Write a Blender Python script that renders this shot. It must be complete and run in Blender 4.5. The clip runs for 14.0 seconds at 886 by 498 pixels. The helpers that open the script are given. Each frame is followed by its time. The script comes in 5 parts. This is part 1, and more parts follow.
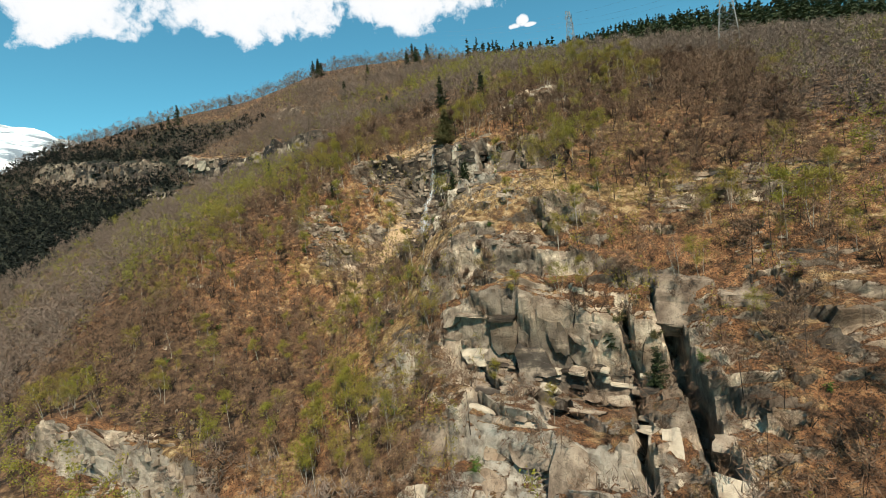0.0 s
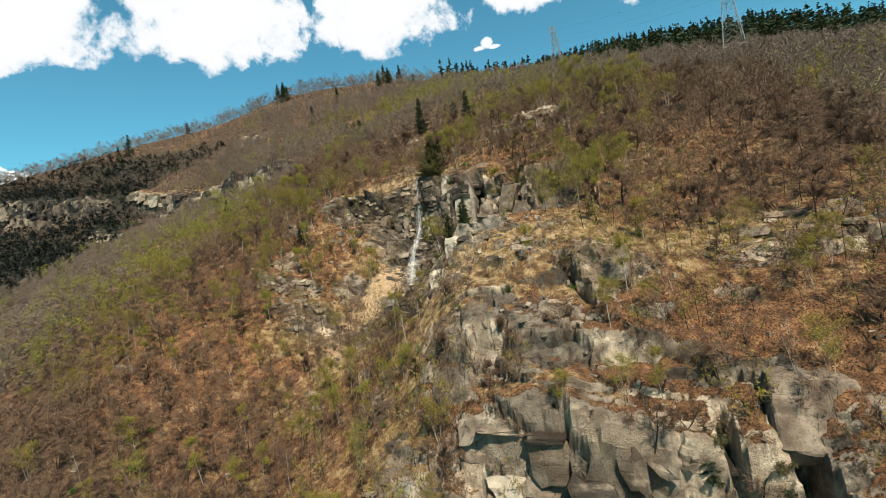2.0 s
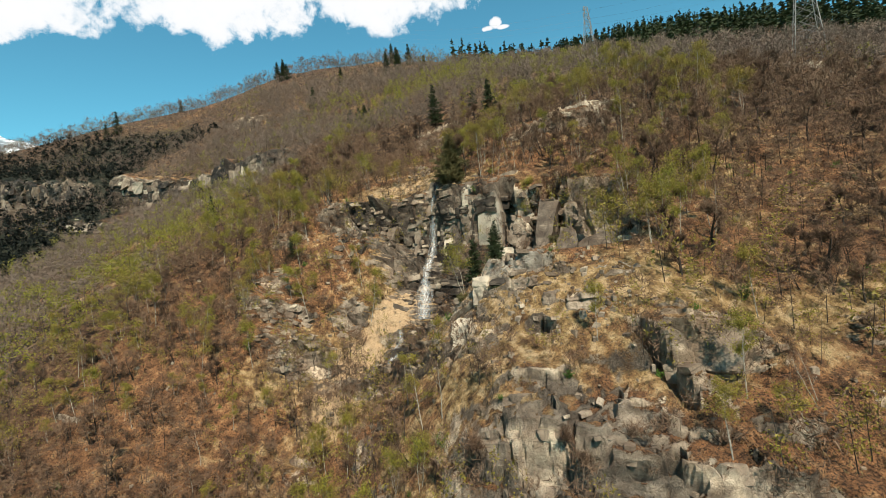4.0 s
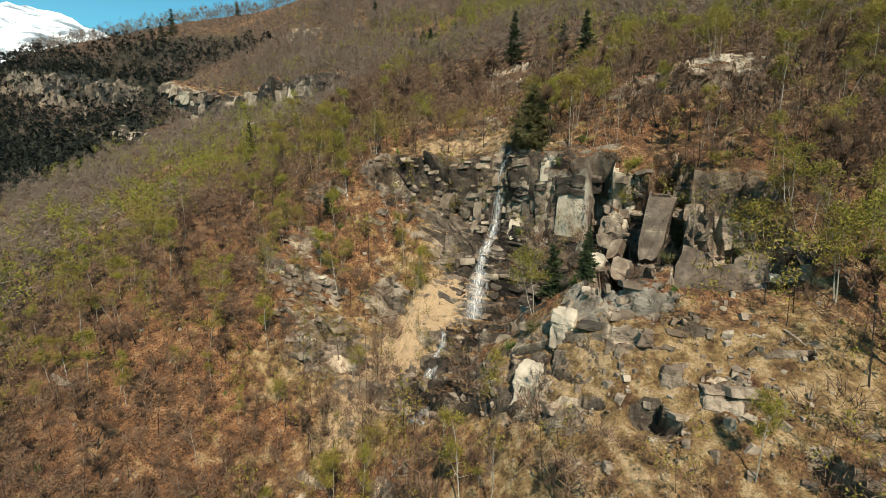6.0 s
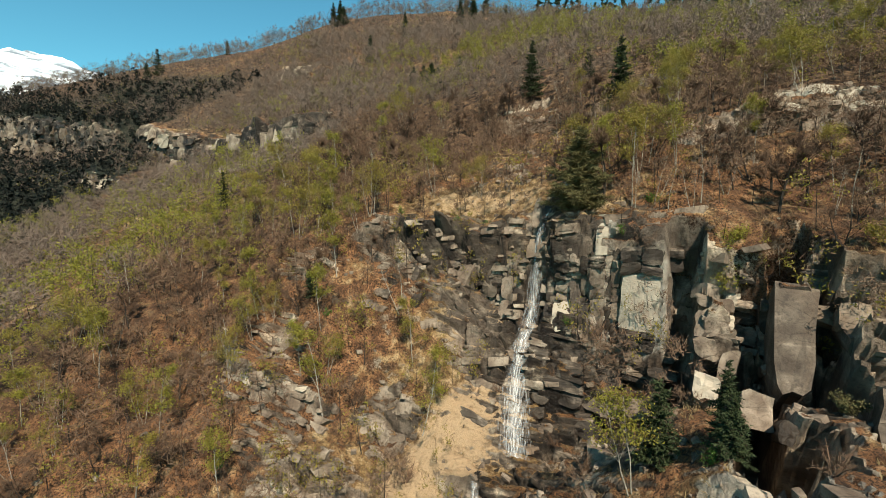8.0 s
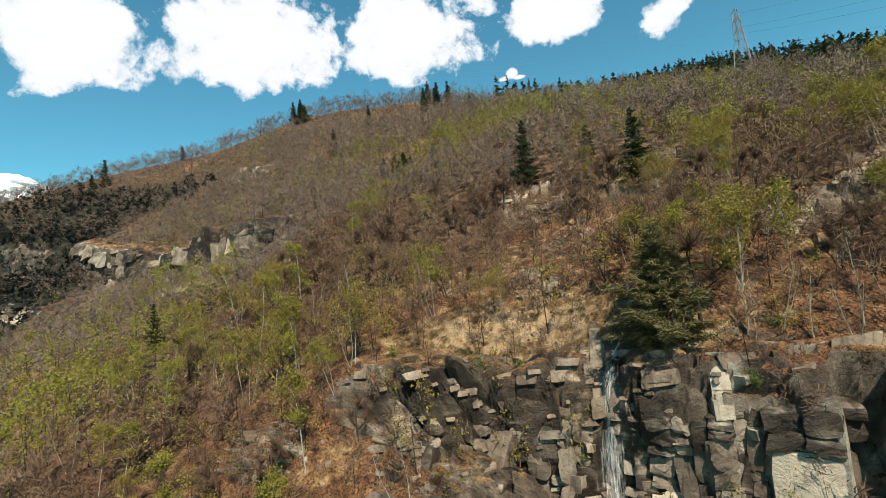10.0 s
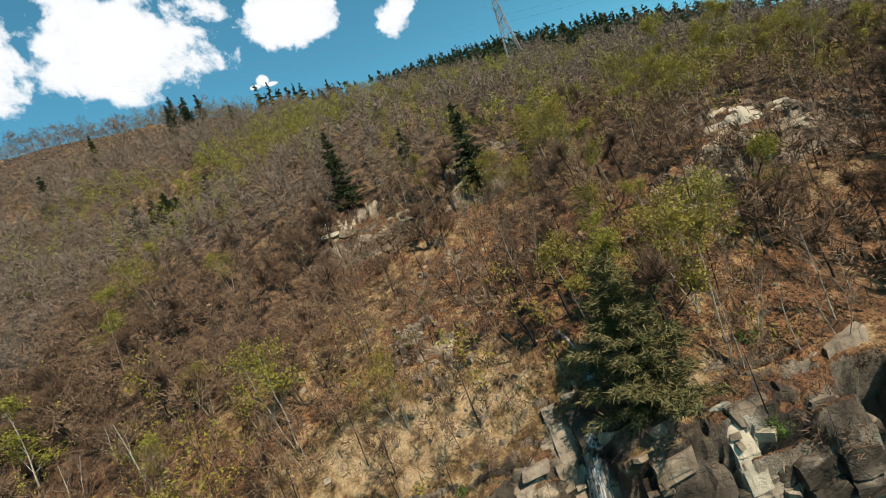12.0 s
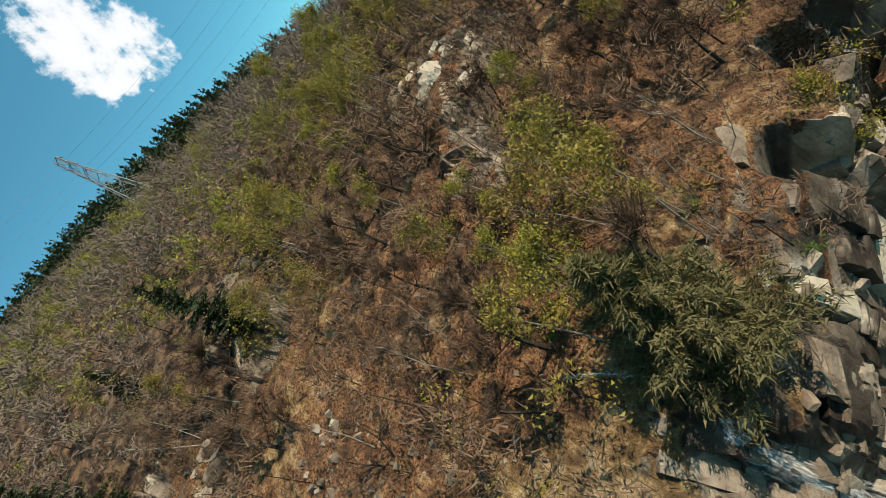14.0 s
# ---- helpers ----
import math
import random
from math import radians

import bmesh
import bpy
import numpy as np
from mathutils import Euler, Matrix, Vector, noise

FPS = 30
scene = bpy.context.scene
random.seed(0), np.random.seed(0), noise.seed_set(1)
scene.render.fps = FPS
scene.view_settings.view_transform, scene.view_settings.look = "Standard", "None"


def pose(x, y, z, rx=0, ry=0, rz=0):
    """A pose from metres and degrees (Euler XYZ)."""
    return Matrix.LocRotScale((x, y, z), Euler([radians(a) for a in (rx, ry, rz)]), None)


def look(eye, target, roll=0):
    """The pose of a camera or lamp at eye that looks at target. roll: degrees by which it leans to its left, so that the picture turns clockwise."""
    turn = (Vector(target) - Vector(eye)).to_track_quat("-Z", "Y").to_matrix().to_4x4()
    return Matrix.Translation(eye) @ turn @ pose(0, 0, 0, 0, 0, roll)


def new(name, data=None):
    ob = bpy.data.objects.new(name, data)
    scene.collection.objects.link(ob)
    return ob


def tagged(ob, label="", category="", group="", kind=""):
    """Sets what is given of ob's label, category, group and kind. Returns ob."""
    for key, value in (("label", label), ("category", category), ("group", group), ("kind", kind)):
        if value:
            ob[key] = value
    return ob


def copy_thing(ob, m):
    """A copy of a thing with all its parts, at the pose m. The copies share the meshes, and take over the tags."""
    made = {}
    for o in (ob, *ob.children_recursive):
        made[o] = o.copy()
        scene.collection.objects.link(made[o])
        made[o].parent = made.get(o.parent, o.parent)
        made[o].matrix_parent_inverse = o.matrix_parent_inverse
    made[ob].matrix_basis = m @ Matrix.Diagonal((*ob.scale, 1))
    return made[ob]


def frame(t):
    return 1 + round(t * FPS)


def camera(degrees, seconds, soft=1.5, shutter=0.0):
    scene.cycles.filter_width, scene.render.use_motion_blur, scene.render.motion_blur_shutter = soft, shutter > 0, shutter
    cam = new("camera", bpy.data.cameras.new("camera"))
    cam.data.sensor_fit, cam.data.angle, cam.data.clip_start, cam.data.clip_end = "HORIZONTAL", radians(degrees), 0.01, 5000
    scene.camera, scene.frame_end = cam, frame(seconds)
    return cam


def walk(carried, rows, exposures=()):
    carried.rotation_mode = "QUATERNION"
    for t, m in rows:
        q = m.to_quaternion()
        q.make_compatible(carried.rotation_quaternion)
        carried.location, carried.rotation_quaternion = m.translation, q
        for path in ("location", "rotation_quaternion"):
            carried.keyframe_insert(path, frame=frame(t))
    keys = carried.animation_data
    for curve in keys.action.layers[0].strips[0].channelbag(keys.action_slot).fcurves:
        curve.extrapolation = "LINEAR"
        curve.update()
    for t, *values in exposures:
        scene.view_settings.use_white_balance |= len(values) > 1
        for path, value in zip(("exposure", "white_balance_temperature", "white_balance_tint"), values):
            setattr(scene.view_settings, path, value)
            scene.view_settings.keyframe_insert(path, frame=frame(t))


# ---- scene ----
cam = camera(89.3, 14.0, 0.6)
METRES, EYE, TILT, LEAN, TURN = 120.0, 80.0, -1.0, 5.84, 0.0
ROWS = [
    (0.0, 0.0, 0.0, 0.0, -0.0, 0.0, -0.0),
    (0.5, -0.0077, 0.0381, 0.0139, -0.29, 0.14, 0.44),
    (1.0, -0.0152, 0.0751, 0.0279, -0.99, 0.58, 1.6),
    (1.5, -0.0219, 0.1111, 0.0423, -2.16, 1.2, 2.26),
    (2.0, -0.028, 0.1461, 0.0572, -3.17, 2.35, 2.38),
    (4.5, -0.0491, 0.3072, 0.1384, -2.24, -2.04, -0.43),
    (5.0, -0.053, 0.3388, 0.1531, 0.72, -5.92, -2.9),
    (5.5, -0.0578, 0.371, 0.1658, 2.35, -7.98, -5.6),
    (6.0, -0.0639, 0.4042, 0.1767, 3.12, -8.74, -6.38),
    (6.5, -0.0709, 0.4387, 0.1861, 3.28, -8.32, -6.47),
    (7.0, -0.0793, 0.4742, 0.1948, 2.99, -7.53, -6.49),
    (7.5, -0.088, 0.5107, 0.2033, 3.07, -6.29, -6.67),
    (8.0, -0.0975, 0.5475, 0.2121, 2.6, -4.68, -5.36),
    (8.5, -0.1072, 0.5842, 0.2214, 1.89, 0.59, -3.6),
    (11.0, -0.1468, 0.75, 0.2855, -7.08, 5.92, 7.13),
    (11.5, -0.1501, 0.7796, 0.3003, -15.66, 4.6, 11.3),
    (12.0, -0.1501, 0.8078, 0.316, -25.3, 2.33, 16.43),
    (12.5, -0.1459, 0.834, 0.3324, -33.82, -0.34, 19.45),
    (13.0, -0.1369, 0.8581, 0.3492, -40.7, -4.92, 27.43),
    (13.5, -0.1247, 0.8802, 0.3624, -49.08, -11.3, 44.97),
    (14.0, -0.1116, 0.9004, 0.3673, -76.98, -25.93, 60.72),
]
walk(cam, [(t, pose(0, 0, EYE, TILT, LEAN, TURN) @ pose(METRES * x, METRES * y, METRES * z, 90 + pitch, roll, yaw)) for t, x, y, z, yaw, pitch, roll in ROWS], [(0.0, 0.85), (14.0, 0.85)])
# ---- build ----
import itertools

# ---- light ----
SUN_AZ, SUN_EL = 14.0, 49.0     # degrees: round from straight behind the first view towards +x; above the horizon
sun_way = Vector((math.sin(radians(SUN_AZ)) * math.cos(radians(SUN_EL)), -math.cos(radians(SUN_AZ)) * math.cos(radians(SUN_EL)), math.sin(radians(SUN_EL))))
sun = new("sun", bpy.data.lights.new("sun", "SUN"))
sun.data.energy, sun.data.angle, sun.data.color = 5.0, radians(0.53), (1.0, 0.893, 0.70)
sun.matrix_world = look(sun_way * 300, (0, 0, 0))


def nodes_of(owner):
    owner.use_nodes = True
    t = owner.node_tree
    t.nodes.clear()
    return t


def node(t, kind, ins=None, **props):
    n = t.nodes.new(kind)
    for k, v in props.items():
        setattr(n, k, v)
    for k, v in (ins or {}).items():
        if isinstance(v, bpy.types.NodeSocket):
            t.links.new(v, n.inputs[k])
        else:
            n.inputs[k].default_value = v
    return n


def calc(t, op, a, b=0.0, c=0.0, clamp=False):
    n = t.nodes.new("ShaderNodeMath")
    n.operation, n.use_clamp = op, clamp
    for k, v in enumerate((a, b, c)):
        if isinstance(v, bpy.types.NodeSocket):
            t.links.new(v, n.inputs[k])
        else:
            n.inputs[k].default_value = v
    return n.outputs[0]


def blend(t, f, a, b, mode="MIX"):
    n = t.nodes.new("ShaderNodeMix")
    n.data_type, n.blend_type = "RGBA", mode
    for k, v in ((0, f), (6, a), (7, b)):
        if isinstance(v, bpy.types.NodeSocket):
            t.links.new(v, n.inputs[k])
        else:
            n.inputs[k].default_value = v if k == 0 else (*v[:3], 1.0)
    return n.outputs[2]


def ramp(t, f, stops):
    n = t.nodes.new("ShaderNodeValToRGB")
    el = n.color_ramp.elements
    while len(el) < len(stops):
        el.new(0.5)
    for e, (p, c) in zip(el, stops):
        e.position = p
        e.color = (*c, 1.0) if isinstance(c, tuple) else (c, c, c, 1.0)
    t.links.new(f, n.inputs[0])
    return n.outputs[0]


def fbm(t, vec, scale, detail=5.0, rough=0.55, distort=0.0):
    return node(t, "ShaderNodeTexNoise", {"Vector": vec, "Scale": scale, "Detail": detail, "Roughness": rough, "Distortion": distort}).outputs[0]


world = bpy.data.worlds.new("sky")
scene.world = world
wt = nodes_of(world)
sky = node(wt, "ShaderNodeTexSky", sky_type="NISHITA", sun_disc=False, sun_elevation=radians(SUN_EL), sun_rotation=radians(180 - SUN_AZ),
           altitude=600.0, air_density=1.0, dust_density=0.3, ozone_density=2.2)
wdir = node(wt, "ShaderNodeTexCoord").outputs["Generated"]
tint = blend(wt, 1.0, sky.outputs[0], (0.58, 1.25, 1.08), "MULTIPLY")
# fair-weather cumulus: soft heaps of a given direction and spread, broken up by noise
wn = fbm(wt, wdir, 9.0, 8.0, 0.62, 0.3)
wfine = fbm(wt, wdir, 26.0, 6.0, 0.6, 0.2)
heap = None
for az, el, wide, tall in ((-38.0, 27.5, 8.6, 5.8), (-19.0, 29.6, 9.6, 5.6), (0.5, 30.2, 9.2, 5.7), (11.7, 24.1, 0.7, 0.35), (12.6, 24.5, 0.8, 0.7), (13.5, 24.0, 0.9, 0.3), (18.5, 30.0, 5.2, 3.2),
                           (31.0, 26.5, 2.6, 2.2), (58.0, 23.5, 4.5, 6.5), (-55.0, 29.0, 7.0, 5.0), (40.0, 36.0, 6.0, 3.5)):
    a, e = radians(az), radians(el)
    mid = Vector((math.sin(a) * math.cos(e), math.cos(a) * math.cos(e), math.sin(e)))
    east = Vector((math.cos(a), -math.sin(a), 0))
    up = east.cross(-mid) * -1
    off = node(wt, "ShaderNodeVectorMath", {0: wdir, 1: mid}, operation="SUBTRACT").outputs[0]
    p = node(wt, "ShaderNodeVectorMath", {0: off, 1: east}, operation="DOT_PRODUCT").outputs["Value"]
    q = node(wt, "ShaderNodeVectorMath", {0: off, 1: up}, operation="DOT_PRODUCT").outputs["Value"]
    front = node(wt, "ShaderNodeVectorMath", {0: off, 1: mid}, operation="DOT_PRODUCT").outputs["Value"]
    p2 = calc(wt, "POWER", calc(wt, "MULTIPLY", p, 1 / radians(wide)), 2.0)
    q2 = calc(wt, "POWER", calc(wt, "MULTIPLY", q, 1 / radians(tall)), 2.0)
    f2 = calc(wt, "POWER", calc(wt, "MULTIPLY", front, 3.0), 2.0)
    d = calc(wt, "SUBTRACT", 1.0, calc(wt, "ADD", calc(wt, "ADD", p2, q2), f2))
    heap = d if heap is None else calc(wt, "MAXIMUM", heap, d)
heap = calc(wt, "MAXIMUM", heap, -2.0)
body = calc(wt, "ADD", calc(wt, "MULTIPLY", heap, 0.75), calc(wt, "ADD", calc(wt, "MULTIPLY", calc(wt, "SUBTRACT", wn, 0.5), 2.7), calc(wt, "MULTIPLY", calc(wt, "SUBTRACT", wfine, 0.5), 1.5)))
cover = ramp(wt, body, [(0.0, 0.0), (0.10, 0.35), (0.26, 0.9), (0.42, 1.0)])
thick = ramp(wt, body, [(0.0, (0.70, 0.84, 0.95)), (0.35, (0.96, 0.98, 1.0)), (0.8, (1.0, 1.0, 1.0))])
skyb = node(wt, "ShaderNodeBackground", {"Color": tint, "Strength": 0.078})
cloudb = node(wt, "ShaderNodeBackground", {"Color": thick, "Strength": 0.56})
wmix = node(wt, "ShaderNodeMixShader", {0: cover, 1: skyb.outputs[0], 2: cloudb.outputs[0]})
node(wt, "ShaderNodeOutputWorld", {"Surface": wmix.outputs[0]})


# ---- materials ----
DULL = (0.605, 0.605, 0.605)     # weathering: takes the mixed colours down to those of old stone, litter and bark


def plain(name, colour, rough=0.8, vary=0.25, scale=3.0, spread=0.0, trans=0.0, warm=None):
    """A matt surface with a mottle inside each piece and a shift from piece to piece."""
    m = bpy.data.materials.new(name)
    t = nodes_of(m)
    pos = node(t, "ShaderNodeNewGeometry").outputs["Position"]
    n = fbm(t, pos, scale, 4.0)
    lo, hi = tuple(c * (1 - vary) for c in colour), tuple(min(1.0, c * (1 + vary)) for c in colour)
    col = ramp(t, n, [(0.3, lo), (0.7, hi)])
    if spread:
        rnd = node(t, "ShaderNodeObjectInfo").outputs["Random"]
        isl = node(t, "ShaderNodeNewGeometry").outputs["Random Per Island"]
        mixr = calc(t, "ADD", calc(t, "MULTIPLY", rnd, 0.6), calc(t, "MULTIPLY", isl, 0.4))
        far = warm or tuple(c * 0.55 for c in colour)
        col = blend(t, calc(t, "MULTIPLY", mixr, spread), col, far)
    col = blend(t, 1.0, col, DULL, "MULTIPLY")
    bs = node(t, "ShaderNodeBsdfPrincipled", {"Base Color": col, "Roughness": rough, "Specular IOR Level": 0.25})
    out = bs.outputs[0]
    if trans:
        tr = node(t, "ShaderNodeBsdfTranslucent", {"Color": col})
        out = node(t, "ShaderNodeMixShader", {0: trans, 1: out, 2: tr.outputs[0]}).outputs[0]
    node(t, "ShaderNodeOutputMaterial", {"Surface": out})
    return m


def rock_colours(t, pos, dark):
    """Banded grey gneiss: pale faces, iron stains, lichen speckle and dark water marks."""
    big = fbm(t, pos, 0.13, 4.0, 0.55, 0.4)
    mid = fbm(t, pos, 0.6, 5.0, 0.5)
    fine = fbm(t, pos, 4.5, 6.0, 0.65)
    squash = node(t, "ShaderNodeMapping", {"Vector": pos, "Scale": (1.3, 1.3, 0.16)}).outputs[0]
    streak = fbm(t, squash, 1.4, 5.0, 0.6)
    bed = fbm(t, node(t, "ShaderNodeMapping", {"Vector": pos, "Rotation": (0.0, 0.10, 0.0), "Scale": (0.22, 0.22, 1.5)}).outputs[0], 1.0, 4.0, 0.6, 0.5)
    col = ramp(t, mid, [(0.32, (0.26, 0.20, 0.158)), (0.5, (0.46, 0.38, 0.31)), (0.66, (0.68, 0.59, 0.49))])
    col = blend(t, ramp(t, fine, [(0.34, 0.45), (0.47, 0.0)]), col, (0.11, 0.09, 0.075))
    col = blend(t, calc(t, "MULTIPLY", ramp(t, big, [(0.50, 0.0), (0.64, 1.0)]), 0.45), col, (0.30, 0.20, 0.125))
    col = blend(t, calc(t, "MULTIPLY", ramp(t, streak, [(0.54, 0.0), (0.66, 1.0)]), 0.5), col, (0.10, 0.083, 0.07))
    damp = calc(t, "MULTIPLY", dark, ramp(t, calc(t, "ADD", calc(t, "MULTIPLY", bed, 0.55), calc(t, "MULTIPLY", mid, 0.45)), [(0.48, 1.0), (0.55, 0.85), (0.64, 0.0)]))
    col = blend(t, damp, col, (0.034, 0.026, 0.021))
    warp = node(t, "ShaderNodeVectorMath", {0: pos, 1: node(t, "ShaderNodeCombineXYZ", {0: mid, 1: mid, 2: big}).outputs[0]}, operation="ADD").outputs[0]
    for size, stretch, strength, wide in ((0.30, 0.5, 0.45, 0.014), (0.85, 0.4, 0.22, 0.018)):
        v = node(t, "ShaderNodeMapping", {"Vector": warp, "Rotation": (0.0, 0.12, 0.5), "Scale": (size, size, size / stretch)}).outputs[0]
        d = node(t, "ShaderNodeTexVoronoi", {"Vector": v, "Scale": 1.0}, feature="DISTANCE_TO_EDGE").outputs["Distance"]
        line = calc(t, "MULTIPLY", ramp(t, d, [(0.0, 1.0), (wide, 0.0)]), calc(t, "MULTIPLY", ramp(t, big, [(0.40, 0.35), (0.56, 1.0)]), strength))
        col = blend(t, line, col, (0.016, 0.013, 0.010))
        fine = calc(t, "SUBTRACT", fine, calc(t, "MULTIPLY", line, 0.6))
    return col, fine, mid


def ground_material():
    m = bpy.data.materials.new("hillside")
    t = nodes_of(m)
    pos = node(t, "ShaderNodeNewGeometry").outputs["Position"]
    att = {k: node(t, "ShaderNodeAttribute", attribute_name=k).outputs["Fac"] for k in ("rock", "straw", "wet", "pale", "moss_shade", "tone", "brush_shade")}
    n1, n2, n3 = fbm(t, pos, 0.12, 5.0, 0.6), fbm(t, pos, 0.8, 6.0, 0.65), fbm(t, pos, 5.0, 6.0, 0.72)
    n4 = fbm(t, pos, 22.0, 3.0, 0.6)
    litter = ramp(t, n2, [(0.32, (0.10, 0.046, 0.022)), (0.45, (0.29, 0.135, 0.06)), (0.55, (0.47, 0.22, 0.095)), (0.66, (0.66, 0.38, 0.19))])
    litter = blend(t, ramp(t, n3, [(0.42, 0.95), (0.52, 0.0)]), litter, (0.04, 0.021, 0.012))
    dry = ramp(t, n2, [(0.36, (0.16, 0.09, 0.036)), (0.5, (0.48, 0.305, 0.13)), (0.62, (0.76, 0.545, 0.295))])
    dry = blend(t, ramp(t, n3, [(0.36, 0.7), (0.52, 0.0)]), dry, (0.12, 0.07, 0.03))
    dry = blend(t, ramp(t, calc(t, "ADD", att["straw"], calc(t, "MULTIPLY", calc(t, "SUBTRACT", n2, 0.5), 1.2)), [(0.62, 0.0), (0.9, 0.9)]), dry, (0.80, 0.56, 0.34))
    green = ramp(t, n3, [(0.3, (0.045, 0.05, 0.015)), (0.7, (0.15, 0.145, 0.045))])
    sw = calc(t, "ADD", att["straw"], calc(t, "MULTIPLY", calc(t, "SUBTRACT", n1, 0.5), 1.6), clamp=True)
    soil = blend(t, ramp(t, calc(t, "ADD", sw, calc(t, "MULTIPLY", calc(t, "SUBTRACT", n2, 0.5), 1.0)), [(0.3, 0.0), (0.62, 1.0)]), litter, dry)
    soil = blend(t, ramp(t, calc(t, "ADD", att["moss_shade"], calc(t, "MULTIPLY", calc(t, "SUBTRACT", n2, 0.5), 1.6)), [(0.45, 0.0), (0.8, 0.85)]), soil, green)
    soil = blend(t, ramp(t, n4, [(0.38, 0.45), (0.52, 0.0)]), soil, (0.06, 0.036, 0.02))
    # dead undergrowth, taken darker to hold the shade beneath the crowns
    shaded_scrub = ramp(t, n2, [(0.40, (0.022, 0.014, 0.010)), (0.5, (0.09, 0.052, 0.032)), (0.6, (0.27, 0.16, 0.09))])
    soil = blend(t, ramp(t, calc(t, "ADD", att["brush_shade"], calc(t, "MULTIPLY", calc(t, "SUBTRACT", n3, 0.5), 1.5)), [(0.35, 0.0), (0.65, 0.92)]), soil, shaded_scrub)
    # high mask values: near-black ground, the side valley's shade put into the colour
    soil = blend(t, ramp(t, att["moss_shade"], [(0.55, 0.0), (0.8, 0.95)]), soil, ramp(t, n2, [(0.3, (0.010, 0.014, 0.008)), (0.7, (0.032, 0.036, 0.020))]))
    stone, fine, mid = rock_colours(t, pos, att["wet"])
    stone = blend(t, 1.0, stone, ramp(t, att["tone"], [(0.22, (0.34, 0.31, 0.29)), (0.42, (0.74, 0.69, 0.64)), (0.60, (1.1, 1.04, 0.97)), (0.74, (1.8, 1.7, 1.55))]), "MULTIPLY")
    stone = blend(t, calc(t, "MULTIPLY", att["pale"], ramp(t, calc(t, "ADD", calc(t, "MULTIPLY", mid, 0.7), calc(t, "MULTIPLY", n1, 0.3)), [(0.40, 0.35), (0.48, 0.95)])), stone, ramp(t, n2, [(0.32, (0.50, 0.435, 0.36)), (0.5, (0.67, 0.605, 0.515)), (0.66, (0.79, 0.735, 0.65))]))
    edge = calc(t, "ADD", att["rock"], calc(t, "MULTIPLY", calc(t, "SUBTRACT", n3, 0.5), 0.9))
    edge = calc(t, "ADD", edge, calc(t, "MULTIPLY", calc(t, "SUBTRACT", n2, 0.5), 0.7))
    isrock = ramp(t, edge, [(0.42, 0.0), (0.56, 1.0)])
    col = blend(t, isrock, soil, stone)
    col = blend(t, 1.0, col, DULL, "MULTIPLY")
    rough = calc(t, "SUBTRACT", 0.92, calc(t, "MULTIPLY", att["wet"], 0.5))
    hgt = calc(t, "ADD", calc(t, "MULTIPLY", calc(t, "ADD", n3, calc(t, "MULTIPLY", calc(t, "MULTIPLY", fine, isrock), 0.8)), 0.7), calc(t, "ADD", calc(t, "MULTIPLY", n2, 0.9), calc(t, "MULTIPLY", n4, 0.25)))
    bump = node(t, "ShaderNodeBump", {"Height": hgt, "Strength": 1.0, "Distance": 0.5})
    bs = node(t, "ShaderNodeBsdfPrincipled", {"Base Color": col, "Roughness": rough, "Specular IOR Level": 0.3, "Normal": bump.outputs[0]})
    node(t, "ShaderNodeOutputMaterial", {"Surface": bs.outputs[0]})
    return m


def stone_material(name, dark=0.0, pale=0.0):
    m = bpy.data.materials.new(name)
    t = nodes_of(m)
    pos = node(t, "ShaderNodeNewGeometry").outputs["Position"]
    rnd = calc(t, "FRACT", calc(t, "ADD", node(t, "ShaderNodeObjectInfo").outputs["Random"], node(t, "ShaderNodeNewGeometry").outputs["Random Per Island"]))
    keep = node(t, "ShaderNodeValue")
    keep.outputs[0].default_value = dark
    stain = calc(t, "MULTIPLY", keep.outputs[0], ramp(t, rnd, [(0.0, 1.0), (0.7, 0.95), (0.92, 0.35)]))
    col, fine, mid = rock_colours(t, pos, stain)
    if pale:
        col = blend(t, calc(t, "MULTIPLY", ramp(t, mid, [(0.34, 0.45), (0.46, 1.0)]), pale), col, ramp(t, fbm(t, pos, 1.1, 4.0, 0.5), [(0.3, (0.47, 0.42, 0.35)), (0.7, (0.66, 0.60, 0.51))]))
    shade = ramp(t, rnd, [(0.0, (0.46, 0.42, 0.39)), (0.4, (0.60, 0.56, 0.52)), (0.75, (0.74, 0.70, 0.66)), (1.0, (0.90, 0.86, 0.80))])
    if pale:
        shade = blend(t, 0.75, shade, (1.15, 1.1, 1.03))
    col = blend(t, 1.0, col, shade, "MULTIPLY")
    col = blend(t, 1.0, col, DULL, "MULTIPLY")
    bump = node(t, "ShaderNodeBump", {"Height": calc(t, "ADD", fine, mid), "Strength": 0.6, "Distance": 0.2})
    bs = node(t, "ShaderNodeBsdfPrincipled", {"Base Color": col, "Roughness": 0.9 - 0.35 * dark, "Specular IOR Level": 0.25, "Normal": bump.outputs[0]})
    node(t, "ShaderNodeOutputMaterial", {"Surface": bs.outputs[0]})
    return m


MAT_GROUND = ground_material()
MAT_STONE = stone_material("weathered_gneiss")
MAT_PALE = stone_material("fresh_gneiss", 0.0, 0.88)
MAT_BARK = plain("grey_brown_bark", (0.05, 0.038, 0.03), 0.9, 0.4, 6.0, 0.5)
MAT_TWIG = plain("brown_twigs", (0.074, 0.041, 0.026), 0.9, 0.75, 0.35, 0.95, 0.0, (0.25, 0.155, 0.10))
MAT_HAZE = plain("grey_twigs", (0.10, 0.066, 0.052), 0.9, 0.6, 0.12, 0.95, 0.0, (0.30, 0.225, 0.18))
